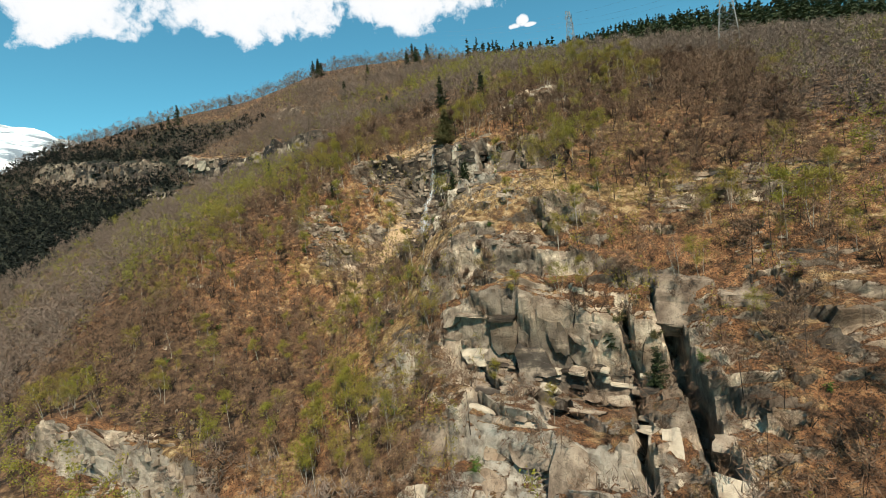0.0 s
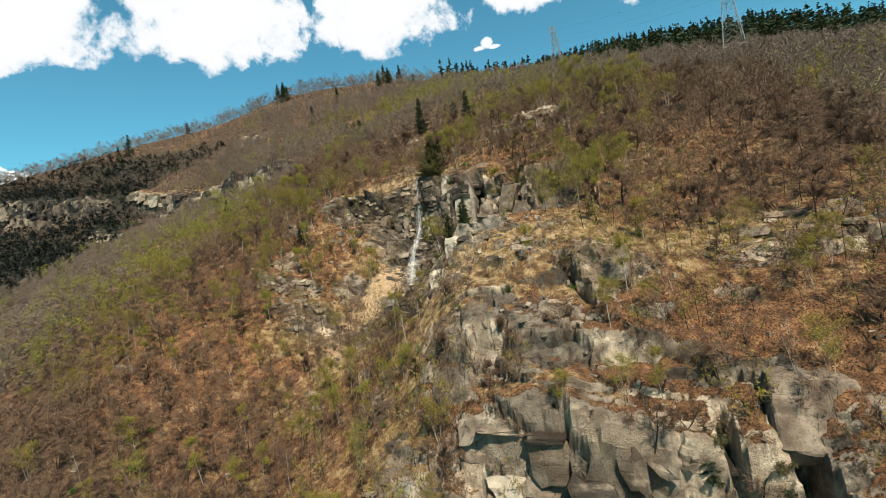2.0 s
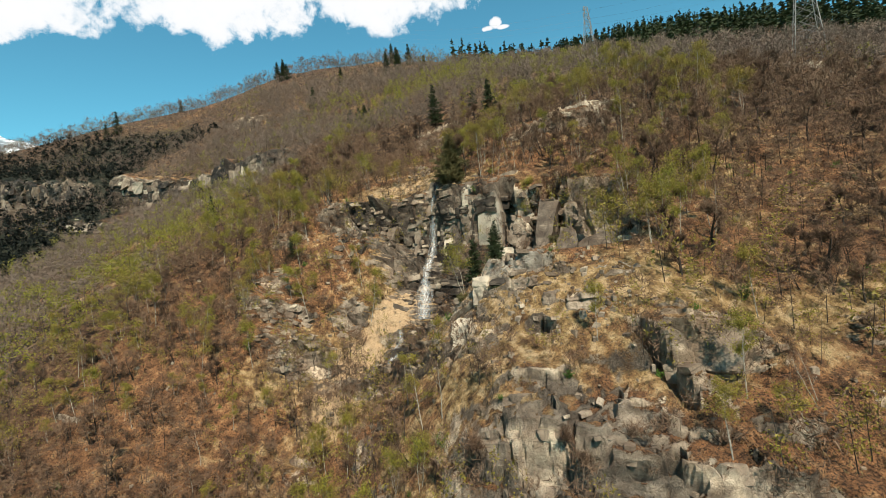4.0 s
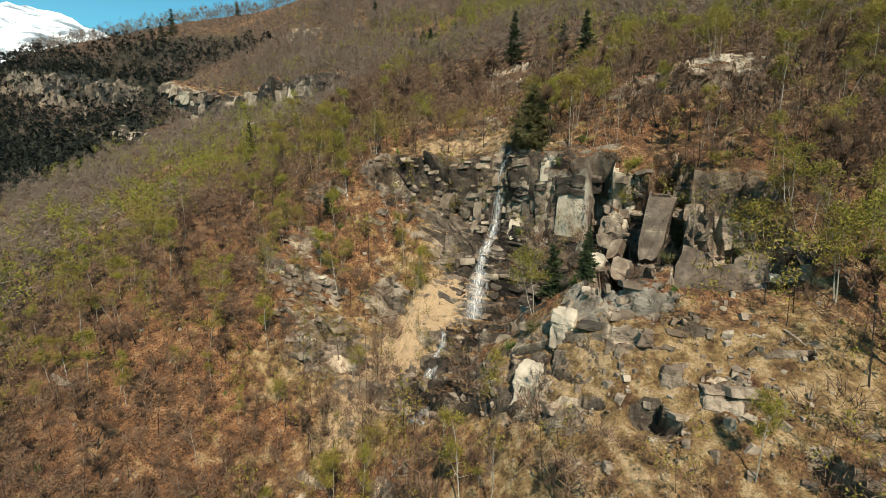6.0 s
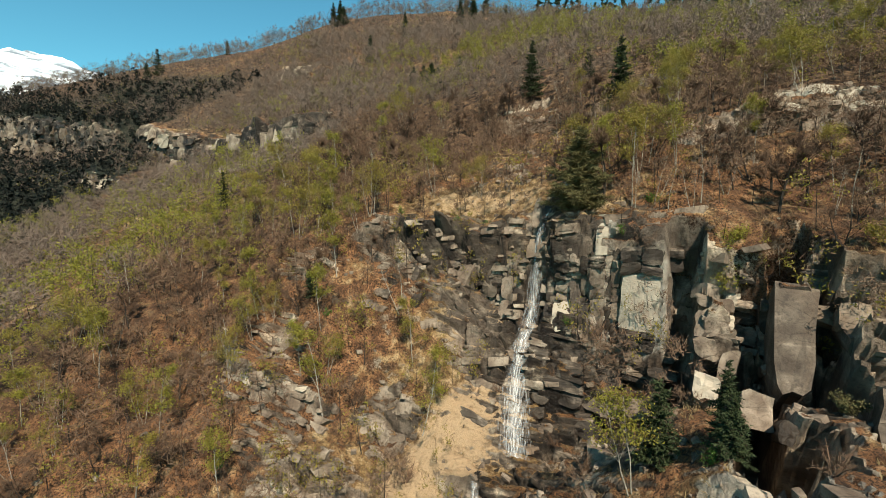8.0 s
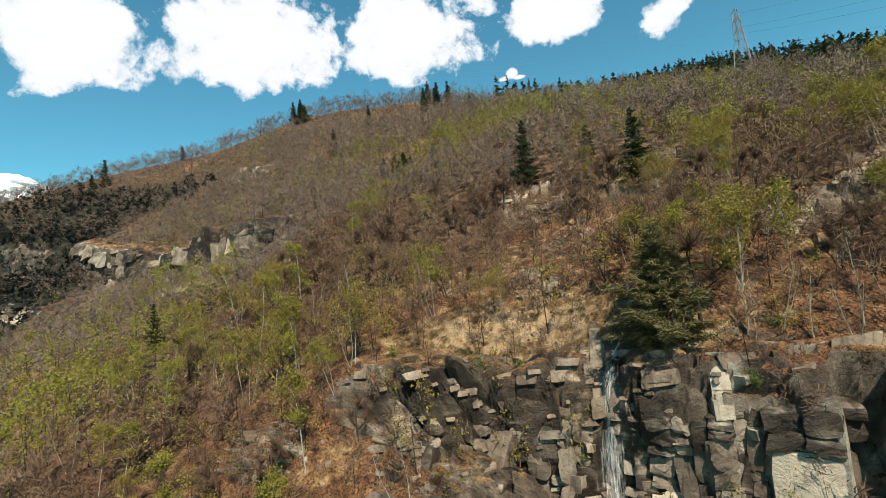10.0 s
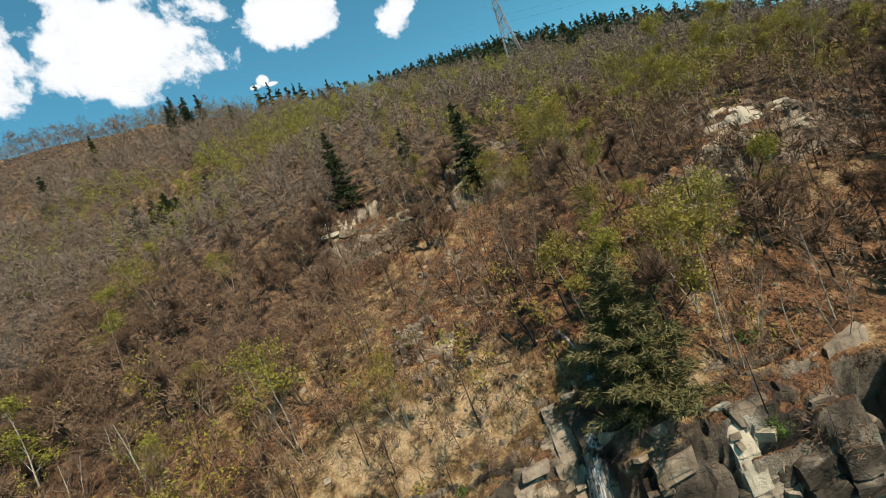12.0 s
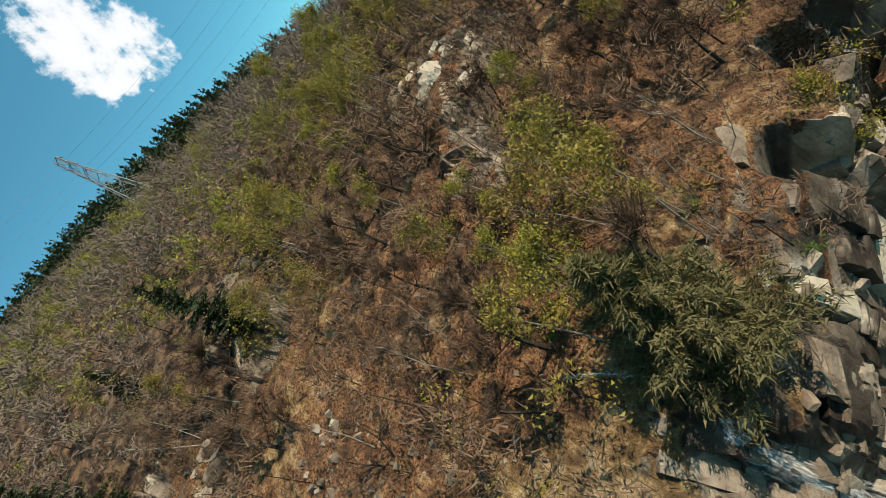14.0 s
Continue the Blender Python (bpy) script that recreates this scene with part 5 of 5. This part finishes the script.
wall_blocks(far_cliff, -180.0, -112.0, lambda u: height_at(u, 46 + 5 * (u + 185) / 67 - 3.0), lambda u: height_at(u, 46 + 5 * (u + 185) / 67 + 2.0), (2.5, 6.0), (1.2, 3.0), 442, FAR_WALL, 0.4, 5.0, 1.0, -0.2, 0.08, 0.4, 3.0)
wall_blocks(far_cliff, -300.0, -192.0, lambda u: height_at(u, 58 + 8 * (u + 300) / 110 - 6.0), lambda u: height_at(u, 58 + 8 * (u + 300) / 110 + 5.5), (4.0, 8.0), (3.0, 9.0), 443, ((0.5, MAT_STONE), (0.5, MAT_WETSTONE)), 0.4, 7.0, 1.0, -0.2, 0.08, 0.6, 4.0)


def slab(name, label, u, v, size, dip=0.0, yaw=0.0, proud=0.6, mat=None, seed=0, tip=0.0, parts=()):
    """A large rock of its own, set into the slope."""
    p, n, _ = facing(np.array([u]), np.array([v]))
    out = -np.array(SLOPE_N) * 0 + np.array((-0.45 * math.cos(yaw) - 0.89 * math.sin(yaw) * -1, -0.89 * math.cos(yaw) + 0.45 * math.sin(yaw) * -1, 0.0))
    ax = turned(out, dip)
    if tip:
        c, s = math.cos(tip), math.sin(tip)
        ax = np.stack([ax[0], ax[1] * c + ax[2] * s, ax[2] * c - ax[1] * s], 0)
    r = np.random.default_rng(seed + 500)
    bm = bmesh.new()
    bmesh.ops.create_cube(bm, size=1.0)
    bmesh.ops.scale(bm, vec=size, verts=bm.verts)
    for vert in bm.verts:
        vert.co += Vector(r.normal(size=3) * np.array(size) * 0.05)
    bmesh.ops.subdivide_edges(bm, edges=bm.edges, cuts=9, use_grid_fill=True)
    bmesh.ops.bevel(bm, geom=[e for e in bm.edges if e.calc_face_angle(0) > 0.8], offset=0.07 * min(size), segments=1, affect="EDGES")
    for vert in bm.verts:
        q = vert.co * 0.9 + Vector((seed * 3.1, 0, 0))
        vert.co += vert.co.normalized() * (noise.noise(q) * 0.30 + 0.16 * noise.noise(q * 2.7))
        if vert.co.z > 0:
            vert.co.z -= (0.55 * max(0.0, vert.co.y + size[1] * 0.3) + 0.18 * noise.noise(q * 0.7)) * min(1.0, vert.co.z / (0.4 * size[2]))
        course = math.floor(vert.co.z / 0.9 + 0.3 * noise.noise(q * 0.4))
        vert.co += Vector((0.0, 0.16 * (hashed(course, seed, 3) - 0.5), 0.0))
    m = Matrix(((*ax[0], 0), (*ax[1], 0), (*ax[2], 0), (0, 0, 0, 1))).transposed()
    bm.transform(m)
    bmesh.ops.triangulate(bm, faces=bm.faces)
    me = bpy.data.meshes.new(name)
    bm.to_mesh(me)
    bm.free()
    me.materials.append(mat or MAT_STONE)
    ob = new(name, me)
    ob.location = Vector(p[0]) + Vector(ax[1]) * (proud - size[1] / 2)
    return tagged(ob, label, "rock")


slab("rock_slab", "pale leaning rock slab below the buttress", 8.8, -11.0, (2.1, 1.6, 3.6), 0.10, -0.2, 0.55, MAT_PALE, 6, 0.25)
slab("rock_slab", "pale upright rock slab among shrubs", 6.6, -15.8, (2.4, 1.6, 4.2), 0.06, -0.1, 0.5, MAT_PALE, 7, 0.3)
slab("rock_slab", "broad smooth grey slab dipping down the slope", 31.4, -18.8, (4.0, 2.0, 5.0), -0.10, 0.0, 0.35, MAT_STONE, 8, 0.4)
slab("rock_slab", "smooth pale rib of rock between bushes", 9.5, -46.5, (3.2, 2.2, 8.6), 0.12, -0.2, 0.55, MAT_PALE, 9, 0.35)
slab("rock_block", "grey rock block on the dry slope", 51.5, -37.0, (4.2, 2.4, 2.6), -0.1, 0.1, 0.45, MAT_STONE, 10, 0.4)

for u_, v_, s_, y_ in ((14.1, -13.0, (1.2, 1.2, 1.1), 0.2), (15.4, -11.8, (0.9, 1.0, 1.5), -0.1), (17.3, -14.6, (1.3, 1.3, 2.0), 0.1), (20.3, -15.7, (2.2, 1.6, 1.9), 0.2),
                       (21.4, -13.0, (1.2, 1.2, 1.2), 0.0), (17.5, -10.5, (1.4, 1.2, 0.8), 0.1), (20.2, 5.2, (2.4, 2.2, 2.4), 0.1)):
    slab("rock_slab", "grey weathered rock slab half sunk in dry litter", u_, v_, s_, -0.05, y_, 0.2, MAT_STONE, int(u_ * 7), 0.5)
slab("rock_slab", "broad smooth brown-grey slab dipping down the slope", 45.8, -36.6, (6.5, 2.2, 7.0), -0.12, 0.1, 0.45, MAT_STONE, 21, 0.5)

# ---- dry grass and small stones ----
def grass_places(n, seed, u0, u1, v0, v1, avoid):
    r = np.random.default_rng(seed)
    cu, cv = r.uniform(u0, u1, n), r.uniform(v0, v1, n)
    keep = (rock_zones(cu, cv) < avoid) & (rough_noise(cu, cv, 7.0, 2, 601) + r.uniform(-0.3, 0.3, n) > -0.1)
    return cu[keep], cv[keep], r


gu_, gv_, gr_ = grass_places(6000, 602, -48, 58, -62, 45, 0.55)
base_, out_, _ = facing(gu_, gv_)
k_ = np.repeat(np.arange(len(base_)), 9)
at_ = base_[k_] + gr_.normal(size=(len(k_), 3)) * (0.16, 0.16, 0.05) - (0, 0, 0.03)
way_ = unit(gr_, len(k_)) * 0.5 + out_[k_] * 0.4 + (0, 0, 0.35)
way_ /= np.linalg.norm(way_, axis=1)[:, None]
tagged(new("dry_grass", mesh_of("dry_grass", *slivers(gr_, at_, way_, gr_.uniform(0.25, 0.6, len(k_)), 0.06), MAT_STRAW)), "tufts of bleached dry grass on the slope", "grass", kind="stuff")

su_, sv_ = np.r_[gr_.uniform(-50, 60, 700), gr_.normal(17, 6, 400), gr_.normal(-15, 4.5, 500)], np.r_[gr_.uniform(-62, 60, 700), gr_.normal(-13, 5, 400), gr_.normal(38, 7, 500)]
sp_, sn_, _ = facing(su_, sv_)
stones_ = []
for p_, n_ in zip(sp_, sn_):
    s_ = 0.15 + 0.5 * gr_.uniform() ** 4
    a_ = turned(gr_.normal(size=3), gr_.normal() * 0.4)
    v_, f_ = HULLS[gr_.integers(14)]
    stones_.append(((v_ * s_ * gr_.uniform(0.6, 1.4, 3)) @ a_ + p_, f_))
tagged(new("loose_stones", mesh_of("loose_stones", *joined(stones_), MAT_STONE)), "loose grey stones scattered over the litter", "stones", kind="stuff")

# ---- shrubs and conifers that stand out ----
su_, sv_ = scatter(1500, -46, 58, -62, 46, 1.9, lambda u, v: (0.42 + 0.3 * rough_noise(u, v, 12.0, 2, 611)) * (1 - 0.75 * spot(u, v, 0, -9, 11, 10)) * np.where((3 < u) & (u < 13) & (-4 < v) & (v < 26), 0.0, 1.0)).T
sp_, _, _ = hillside(su_, sv_)
for n_, (u_, v_, p_) in enumerate(zip(su_, sv_, sp_)):
    if n_ >= 290:
        break
    if rng.uniform() < 0.24:
        plant(GREEN_SHRUBS[rng.integers(2)], p_, rng.uniform(0.5, 1.2), rng.uniform(0, 6.28))
    else:
        plant(SHRUBS[rng.integers(3)], p_, rng.uniform(0.5, 1.25), rng.uniform(0, 6.28))


def conifer_at(kind, u, v, size, turn=0.0):
    p, _, _ = hillside(np.array([u]), np.array([v]))
    return plant(kind, p[0], size, turn)


BIG_FIR = plant_kind("fir_tree", "broad dark green fir on the lip of the waterfall", "tree", "", [(n, m, "") for n, m in zip(("trunk", "crown"), make_spruce(51, 9.6, 3.7, MAT_PINE, 26, 13, -0.05, 300, 0.3))])
conifer_at(BIG_FIR, -4.2, 20.8, 1.0)
for n_, (u_, v_, s_) in enumerate(((-5.0, 58.0, 1.35), (-22.3, 64.6, 1.15), (-12.4, 70.3, 0.8), (-100.0, 122.0, 1.25), (-238.0, 122.0, 1.4), (-243.0, 118.0, 1.2), (-221.0, 156.0, 1.0), (-73.2, 25.8, 0.7), (5.4, -4.4, 0.85), (-82.7, 169.0, 1.5), (-77.0, 170.0, 1.4),
                                   (-92.0, 206.0, 1.5), (-96.0, 207.0, 1.6), (-86.0, 209.0, 1.3), (-145.0, 167.0, 1.3), (-148.0, 168.0, 1.5), (-151.0, 166.0, 1.2), (42.5, -45.6, 0.85), (37.6, -41.2, 0.6),
                                   (-33.5, 5.5, 0.45), (9.2, -5.2, 0.55), (9.0, -3.4, 0.6), (-100.0, 150.0, 1.0), (-40.0, 160.0, 1.0), (-66.0, 180.0, 1.1), (-30.0, 150.0, 0.8))):
    conifer_at(SPRUCES[n_ % 3], u_, v_, s_, n_ * 1.3)

PINE = plant_kind("pine_tree", "broad dark green pine standing in the bare woods", "tree", "", [(n, m, "") for n, m in zip(("trunk", "crown"), make_spruce(52, 7.5, 2.6, MAT_NEEDLE, 18, 11, 0.1, 110, 0.35))])
for n_, (u_, v_, s_) in enumerate(((-60.0, 92.0, 1.0), (-62.8, 92.5, 0.85), (-57.4, 90.5, 0.9), (-65.0, 91.0, 0.8), (-52.0, 95.0, 0.75), (-148.0, 168.0, 1.3))):
    conifer_at(PINE, u_, v_, s_, n_ * 1.7)
BUSH = plant_kind("evergreen_bush", "dense dark green evergreen bush on the litter slope", "shrub", "", make_shrub(61, 1.5, 120, 1500, MAT_PINE))
conifer_at(BUSH, 39.0, -37.2, 1.5)
for u_, v_, s_ in ((13.0, -1.2, 1.7), (11.6, -2.0, 1.3), (-41.0, -4.0, 1.2), (5.5, -10.5, 0.9), (38.6, -39.6, 0.7), (42.6, -41.0, 0.9), (15.5, 1.5, 1.0)):
    p_, _, _ = hillside(np.array([u_]), np.array([v_]))
    plant(BUSH, p_[0], s_, u_)


for n_, (u_, v_, s_) in enumerate(((1.4, 21.5, 0.75), (3.4, 22.5, 0.85), (4.6, 21.2, 0.7), (6.6, 20.6, 0.8), (7.3, 22.0, 0.9), (9.4, 23.5, 0.8), (13.8, 17.5, 0.55), (17.5, 20.5, 0.75), (18.7, 21.0, 0.85), (20.4, 20.0, 0.7), (-12.0, 41.0, 0.8), (26.0, 22.0, 0.8))):
    p_, _, _ = hillside(np.array([u_]), np.array([v_]))
    plant(PALE_BIRCHES[n_ % 2], p_[0], s_, n_ * 2.1, (0.10 * math.sin(n_ * 2.3), 0.12 * math.cos(n_ * 1.7)))
for n_, (u_, v_, s_) in enumerate(((-1.0, -56.0, 0.9), (2.0, -58.5, 1.0), (5.0, -55.0, 0.9), (6.5, -52.0, 0.8), (8.0, -57.0, 1.0), (1.5, -53.0, 0.8), (-4.0, -60.0, 0.9), (11.5, -55.0, 0.85), (57.5, -27.0, 1.1), (60.0, -25.5, 1.2), (62.0, -24.0, 1.0), (50.0, -22.5, 0.8), (12.0, 30.0, 0.9), (0.5, 33.0, 0.95), (2.0, 29.5, 0.8))):
    p_, _, _ = hillside(np.array([u_]), np.array([v_]))
    plant(BIRCHES[n_ % 4], p_[0], s_, n_ * 1.9, (0.08 * math.sin(n_ * 2.3), 0.08 * math.cos(n_ * 1.7)))


# ---- fallen, bleached timber ----
def fallen_log(u, v, length, turn, tilt, seed):
    """A dead trunk lying on the slope, with the stubs of its branches."""
    r = np.random.default_rng(seed)
    body = bend(r, (0, 0, 0), (1, 0, 0), length, 7, 0.06, 0.0)
    wood = [tube(body, np.linspace(0.09, 0.025, 8), 6)]
    for _ in range(9):
        k = r.integers(1, 7)
        way = unit(r, 1)[0] + np.array((0.6, 0, 0.5))
        wood.append(tube(bend(r, body[k], way / np.linalg.norm(way), length * r.uniform(0.12, 0.34), 3, 0.15, 0.05), np.linspace(0.035, 0.01, 4), 4))
    p, _, _ = hillside(np.array([u]), np.array([v]))
    ob = tagged(new("fallen_log", mesh_of("fallen_log", *joined(wood), MAT_DEAD)), "bleached fallen trunk with broken branches on the slope", "log", "fallen logs")
    ob.matrix_basis = pose(*(p[0] + (0, 0, 0.12)), 0, -tilt, turn)


for n_, (u_, v_, l_, a_, e_) in enumerate(((13.6, 16.6, 3.2, -5.0, 32.0), (22.0, -9.4, 2.4, -25.0, -12.0), (24.0, -8.0, 2.0, -60.0, -20.0), (31.0, 3.0, 5.0, 10.0, 10.0), (-27.0, -14.0, 4.0, -30.0, 8.0), (52.0, -29.0, 4.5, -20.0, 5.0), (20.0, 24.0, 4.0, 20.0, 20.0))):
    fallen_log(u_, v_, l_, a_, e_, 900 + n_)


# ---- spruce forest: on the ridge behind and in the side valley ----
def spruce_forest(name, label, places, tall, sprays, seed):
    r = np.random.default_rng(seed)
    pos, _, _ = hillside(places[:, 0], places[:, 1])
    n = len(pos)
    high = tall * r.uniform(0.6, 1.3, n)
    k = np.repeat(np.arange(n), sprays)
    f = r.uniform(0, 1, n * sprays) ** 0.8
    a = r.uniform(0, 6.283, n * sprays)
    reach = (1 - f) ** 0.6 * 0.32 * high[k] * r.uniform(0.5, 1.1, n * sprays) + 0.15
    at = pos[k] + np.stack([0 * a, 0 * a, (0.04 + 0.96 * f) * high[k]], -1)
    way = np.stack([np.cos(a), np.sin(a), -0.35 + 0.5 * f], -1)
    v, tr = slivers(r, at, way, reach, 0.10 * high[k])
    return tagged(new(name, mesh_of(name, v, tr, MAT_NEEDLE)), label, "woodland", kind="stuff")


ridge = scatter(9000, -75, 340, 250, 470, 4.4, lambda u, v: 0.9)
spruce_forest("ridge_spruces", "dark spruce forest along the far ridge", ridge, 14.5, 40, 701)
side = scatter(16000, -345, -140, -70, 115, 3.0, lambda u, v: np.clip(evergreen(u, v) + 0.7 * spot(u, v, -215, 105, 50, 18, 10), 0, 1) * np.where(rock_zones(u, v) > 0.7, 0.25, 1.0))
# evergreens whose near-black leaf colour paints the valley's shade
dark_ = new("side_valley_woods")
tagged(dark_, "evergreen wood below the far cliffs, shade put into its dark colour", "woodland", kind="stuff")
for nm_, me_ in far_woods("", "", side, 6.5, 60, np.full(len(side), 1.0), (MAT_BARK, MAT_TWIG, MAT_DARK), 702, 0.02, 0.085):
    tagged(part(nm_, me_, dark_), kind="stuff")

# ---- waterfall ----
def ribbon(path, widths, seed, strands=9, lift=0.45, steps=14):
    """Water: a ragged sheet that runs down over the rock, its edges thin and its middle proud."""
    r = np.random.default_rng(seed)
    path = np.array(path, float)
    s = np.linspace(0, len(path) - 1, steps * (len(path) - 1) + 1)
    i = np.minimum(s.astype(int), len(path) - 2)
    c = path[i] + (path[i + 1] - path[i]) * (s - i)[:, None]
    w = np.interp(s, np.arange(len(path)), widths)
    grid = []
    for k in range(strands):
        f = k / (strands - 1) - 0.5
        u = c[:, 0] + f * w * (1 + 0.25 * value_noise(s * 3.0, 0 * s + k, seed))
        p, n, _ = facing(u, c[:, 1])
        smooth = np.array([np.convolve(np.pad(p[:, q], 8, mode="edge"), np.ones(17) / 17, "valid") for q in range(3)]).T
        grid.append(smooth + np.array(SLOPE_N) * lift + np.array((-0.35, -0.75, 0.1)) * (0.35 - abs(f) * 0.6 + 0.10 * r.normal(size=len(s))[:, None]))
    g = np.array(grid)
    m = len(s)
    a = (np.arange(strands - 1)[:, None] * m + np.arange(m - 1)[None, :]).ravel()
    me = mesh_of("cascade", g.reshape(-1, 3), np.stack([a, a + 1, a + m + 1, a + m], -1), MAT_WATER, True)
    across = np.repeat(1 - np.abs(np.linspace(-1, 1, strands)), m)
    attribute(me, "body", across)
    attribute(me, "along", np.tile(s / s[-1], strands))
    attribute(me, "side", np.repeat(np.linspace(-1, 1, strands), m) * np.tile(w, strands) * 0.5)
    attribute(me, "run", np.tile(np.cumsum(np.r_[0, np.linalg.norm(np.diff(g[strands // 2], axis=0), axis=1)]), strands))
    return me


waterfall = new("waterfall")
tagged(waterfall, "thin white waterfall sliding down dark wet rock", "waterfall")
part("upper_cascade", ribbon(((-7.6, 22.0), (-8.6, 20.5), (-9.0, 17.0), (-9.2, 12.0), (-9.4, 8.3)), (1.0, 1.7, 2.0, 1.7, 2.6), 801), waterfall)
part("middle_cascade", ribbon(((-9.2, 9.0), (-9.2, 6.5), (-8.6, 3.5), (-7.6, 0.0), (-6.8, -2.4)), (1.8, 2.6, 3.2, 3.6, 3.0), 802), waterfall)
part("lower_cascade", ribbon(((-9.3, -5.4), (-8.8, -7.2), (-8.2, -10.0), (-7.4, -13.4)), (0.8, 1.4, 1.6, 2.0), 803), waterfall)
part("fan", ribbon(((-7.0, -15.6), (-6.4, -17.2), (-6.0, -18.6)), (2.2, 3.4, 3.8), 804), waterfall)
part("rill", ribbon(((-6.9, 28.5), (-6.4, 25.5), (-6.6, 23.2)), (0.35, 0.4, 0.6), 805, 5, 0.3), waterfall)


# ---- power line ----
def beam(a, b, thick):
    return tube(np.array((a, b), float), np.array((thick, thick)) * 0.5, 4)


def pylon(place, tall, turn):
    ob = new("pylon")
    tagged(ob, "grey steel lattice power pylon on the wooded slope", "pylon", "power pylons")

    def corner(z, k):
        h = 0.09 * tall * (1 - z / tall) + 0.022 * tall
        return ((-h, -h), (h, -h), (h, h), (-h, h))[k % 4] + (z,)
    for k in range(4):
        part("leg", mesh_of("leg", *joined([beam(corner(-1.0, k), corner(tall * 0.55, k), 0.2), beam(corner(tall * 0.55, k), corner(tall, k), 0.12)]), MAT_STEEL), ob)
    for j in range(8):
        z0, z1 = tall * j / 8, tall * (j + 1) / 8
        for k in range(4):
            part("brace", mesh_of("brace", *joined([beam(corner(z0, k), corner(z1, k + 1), 0.075), beam(corner(z1, k), corner(z0, k + 1), 0.075), beam(corner(z1, k), corner(z1, k + 1), 0.075)]), MAT_STEEL), ob)
    for z, reach in ((0.70, 0.20), (0.82, 0.24), (0.94, 0.18)):
        for s in (-1, 1):
            tip = (s * reach * tall, 0, tall * z)
            h = 0.045 * tall
            part("cross_arm", mesh_of("cross_arm", *joined([beam((s * h, -h, tall * z), tip, 0.12), beam((s * h, h, tall * z), tip, 0.12), beam((s * h, 0, tall * (z + 0.05)), tip, 0.10)]), MAT_STEEL), ob)
            part("insulator", mesh_of("insulator", *tube(np.array((tip, (tip[0], 0, tip[2] - 1.3))), np.array((0.10, 0.10)), 6), MAT_STEEL), ob)
    ob.matrix_basis = pose(*place, 0, 0, turn)
    return [ob.matrix_basis @ Vector((s * r * tall, 0, tall * z - 1.3)) for z, r in ((0.70, 0.20), (0.94, 0.18)) for s in (-1, 1)]


def ground_height(x, y):
    return float(0.2935 * x + 0.583 * y + 32.8 + crest(np.array(float(x)), np.array(float(y))))


ends_a = pylon((57.0, 174.4, ground_height(57.0, 174.4)), 0.72 * (170.5 - ground_height(57.0, 174.4)), 55.0)
ends_b = pylon((88.5, 131.0, ground_height(88.5, 131.0)), 152.0 - ground_height(88.5, 131.0), 55.0)
ends_c = [p + Vector((110.0, -150.0, -40.0)) for p in ends_b]
ends_d = [p + Vector((-80.0, 140.0, 70.0)) for p in ends_a]
for pairs_ in (zip(ends_a, ends_b), zip(ends_b, ends_c), zip(ends_a, ends_d)):
    for a_, b_ in pairs_:
        t_ = np.linspace(0, 1, 14)[:, None]
        run_ = np.array(a_) * (1 - t_) + np.array(b_) * t_ - np.array((0, 0, 4.0)) * (4 * t_ * (1 - t_)) * ((a_ - b_).length / 150)
        tagged(new("power_cable", mesh_of("power_cable", *tube(run_, np.full(14, 0.014), 3), MAT_STEEL)), "thin grey power cable sagging between pylons", "cable", "power cables")


# ---- snowy mountain far off ----
def snow_range():
    az = np.radians(np.linspace(-80, -33, 120))
    rows = []
    for k, f in enumerate(np.linspace(0, 1, 26)):
        d = 3300.0 - 900 * (1 - f)
        top = 860 - 16 * np.abs(np.degrees(az) + 43.5)
        z = 80 + f * (top + 55 * np.array([noise.fractal(Vector((a * 14, f * 2.2, 3.0)), 0.9, 2.1, 5) for a in az]))
        rows.append(np.stack([np.sin(az) * d, np.cos(az) * d, z], -1))
    g = np.array(rows)
    n, m = g.shape[:2]
    a = (np.arange(n - 1)[:, None] * m + np.arange(m - 1)[None, :]).ravel()
    return mesh_of("snowy_mountain", g.reshape(-1, 3), np.stack([a, a + 1, a + m + 1, a + m], -1), MAT_SNOW)


tagged(new("snowy_mountain", snow_range()), "distant mountain ridge streaked with snow", "mountain", kind="structure")
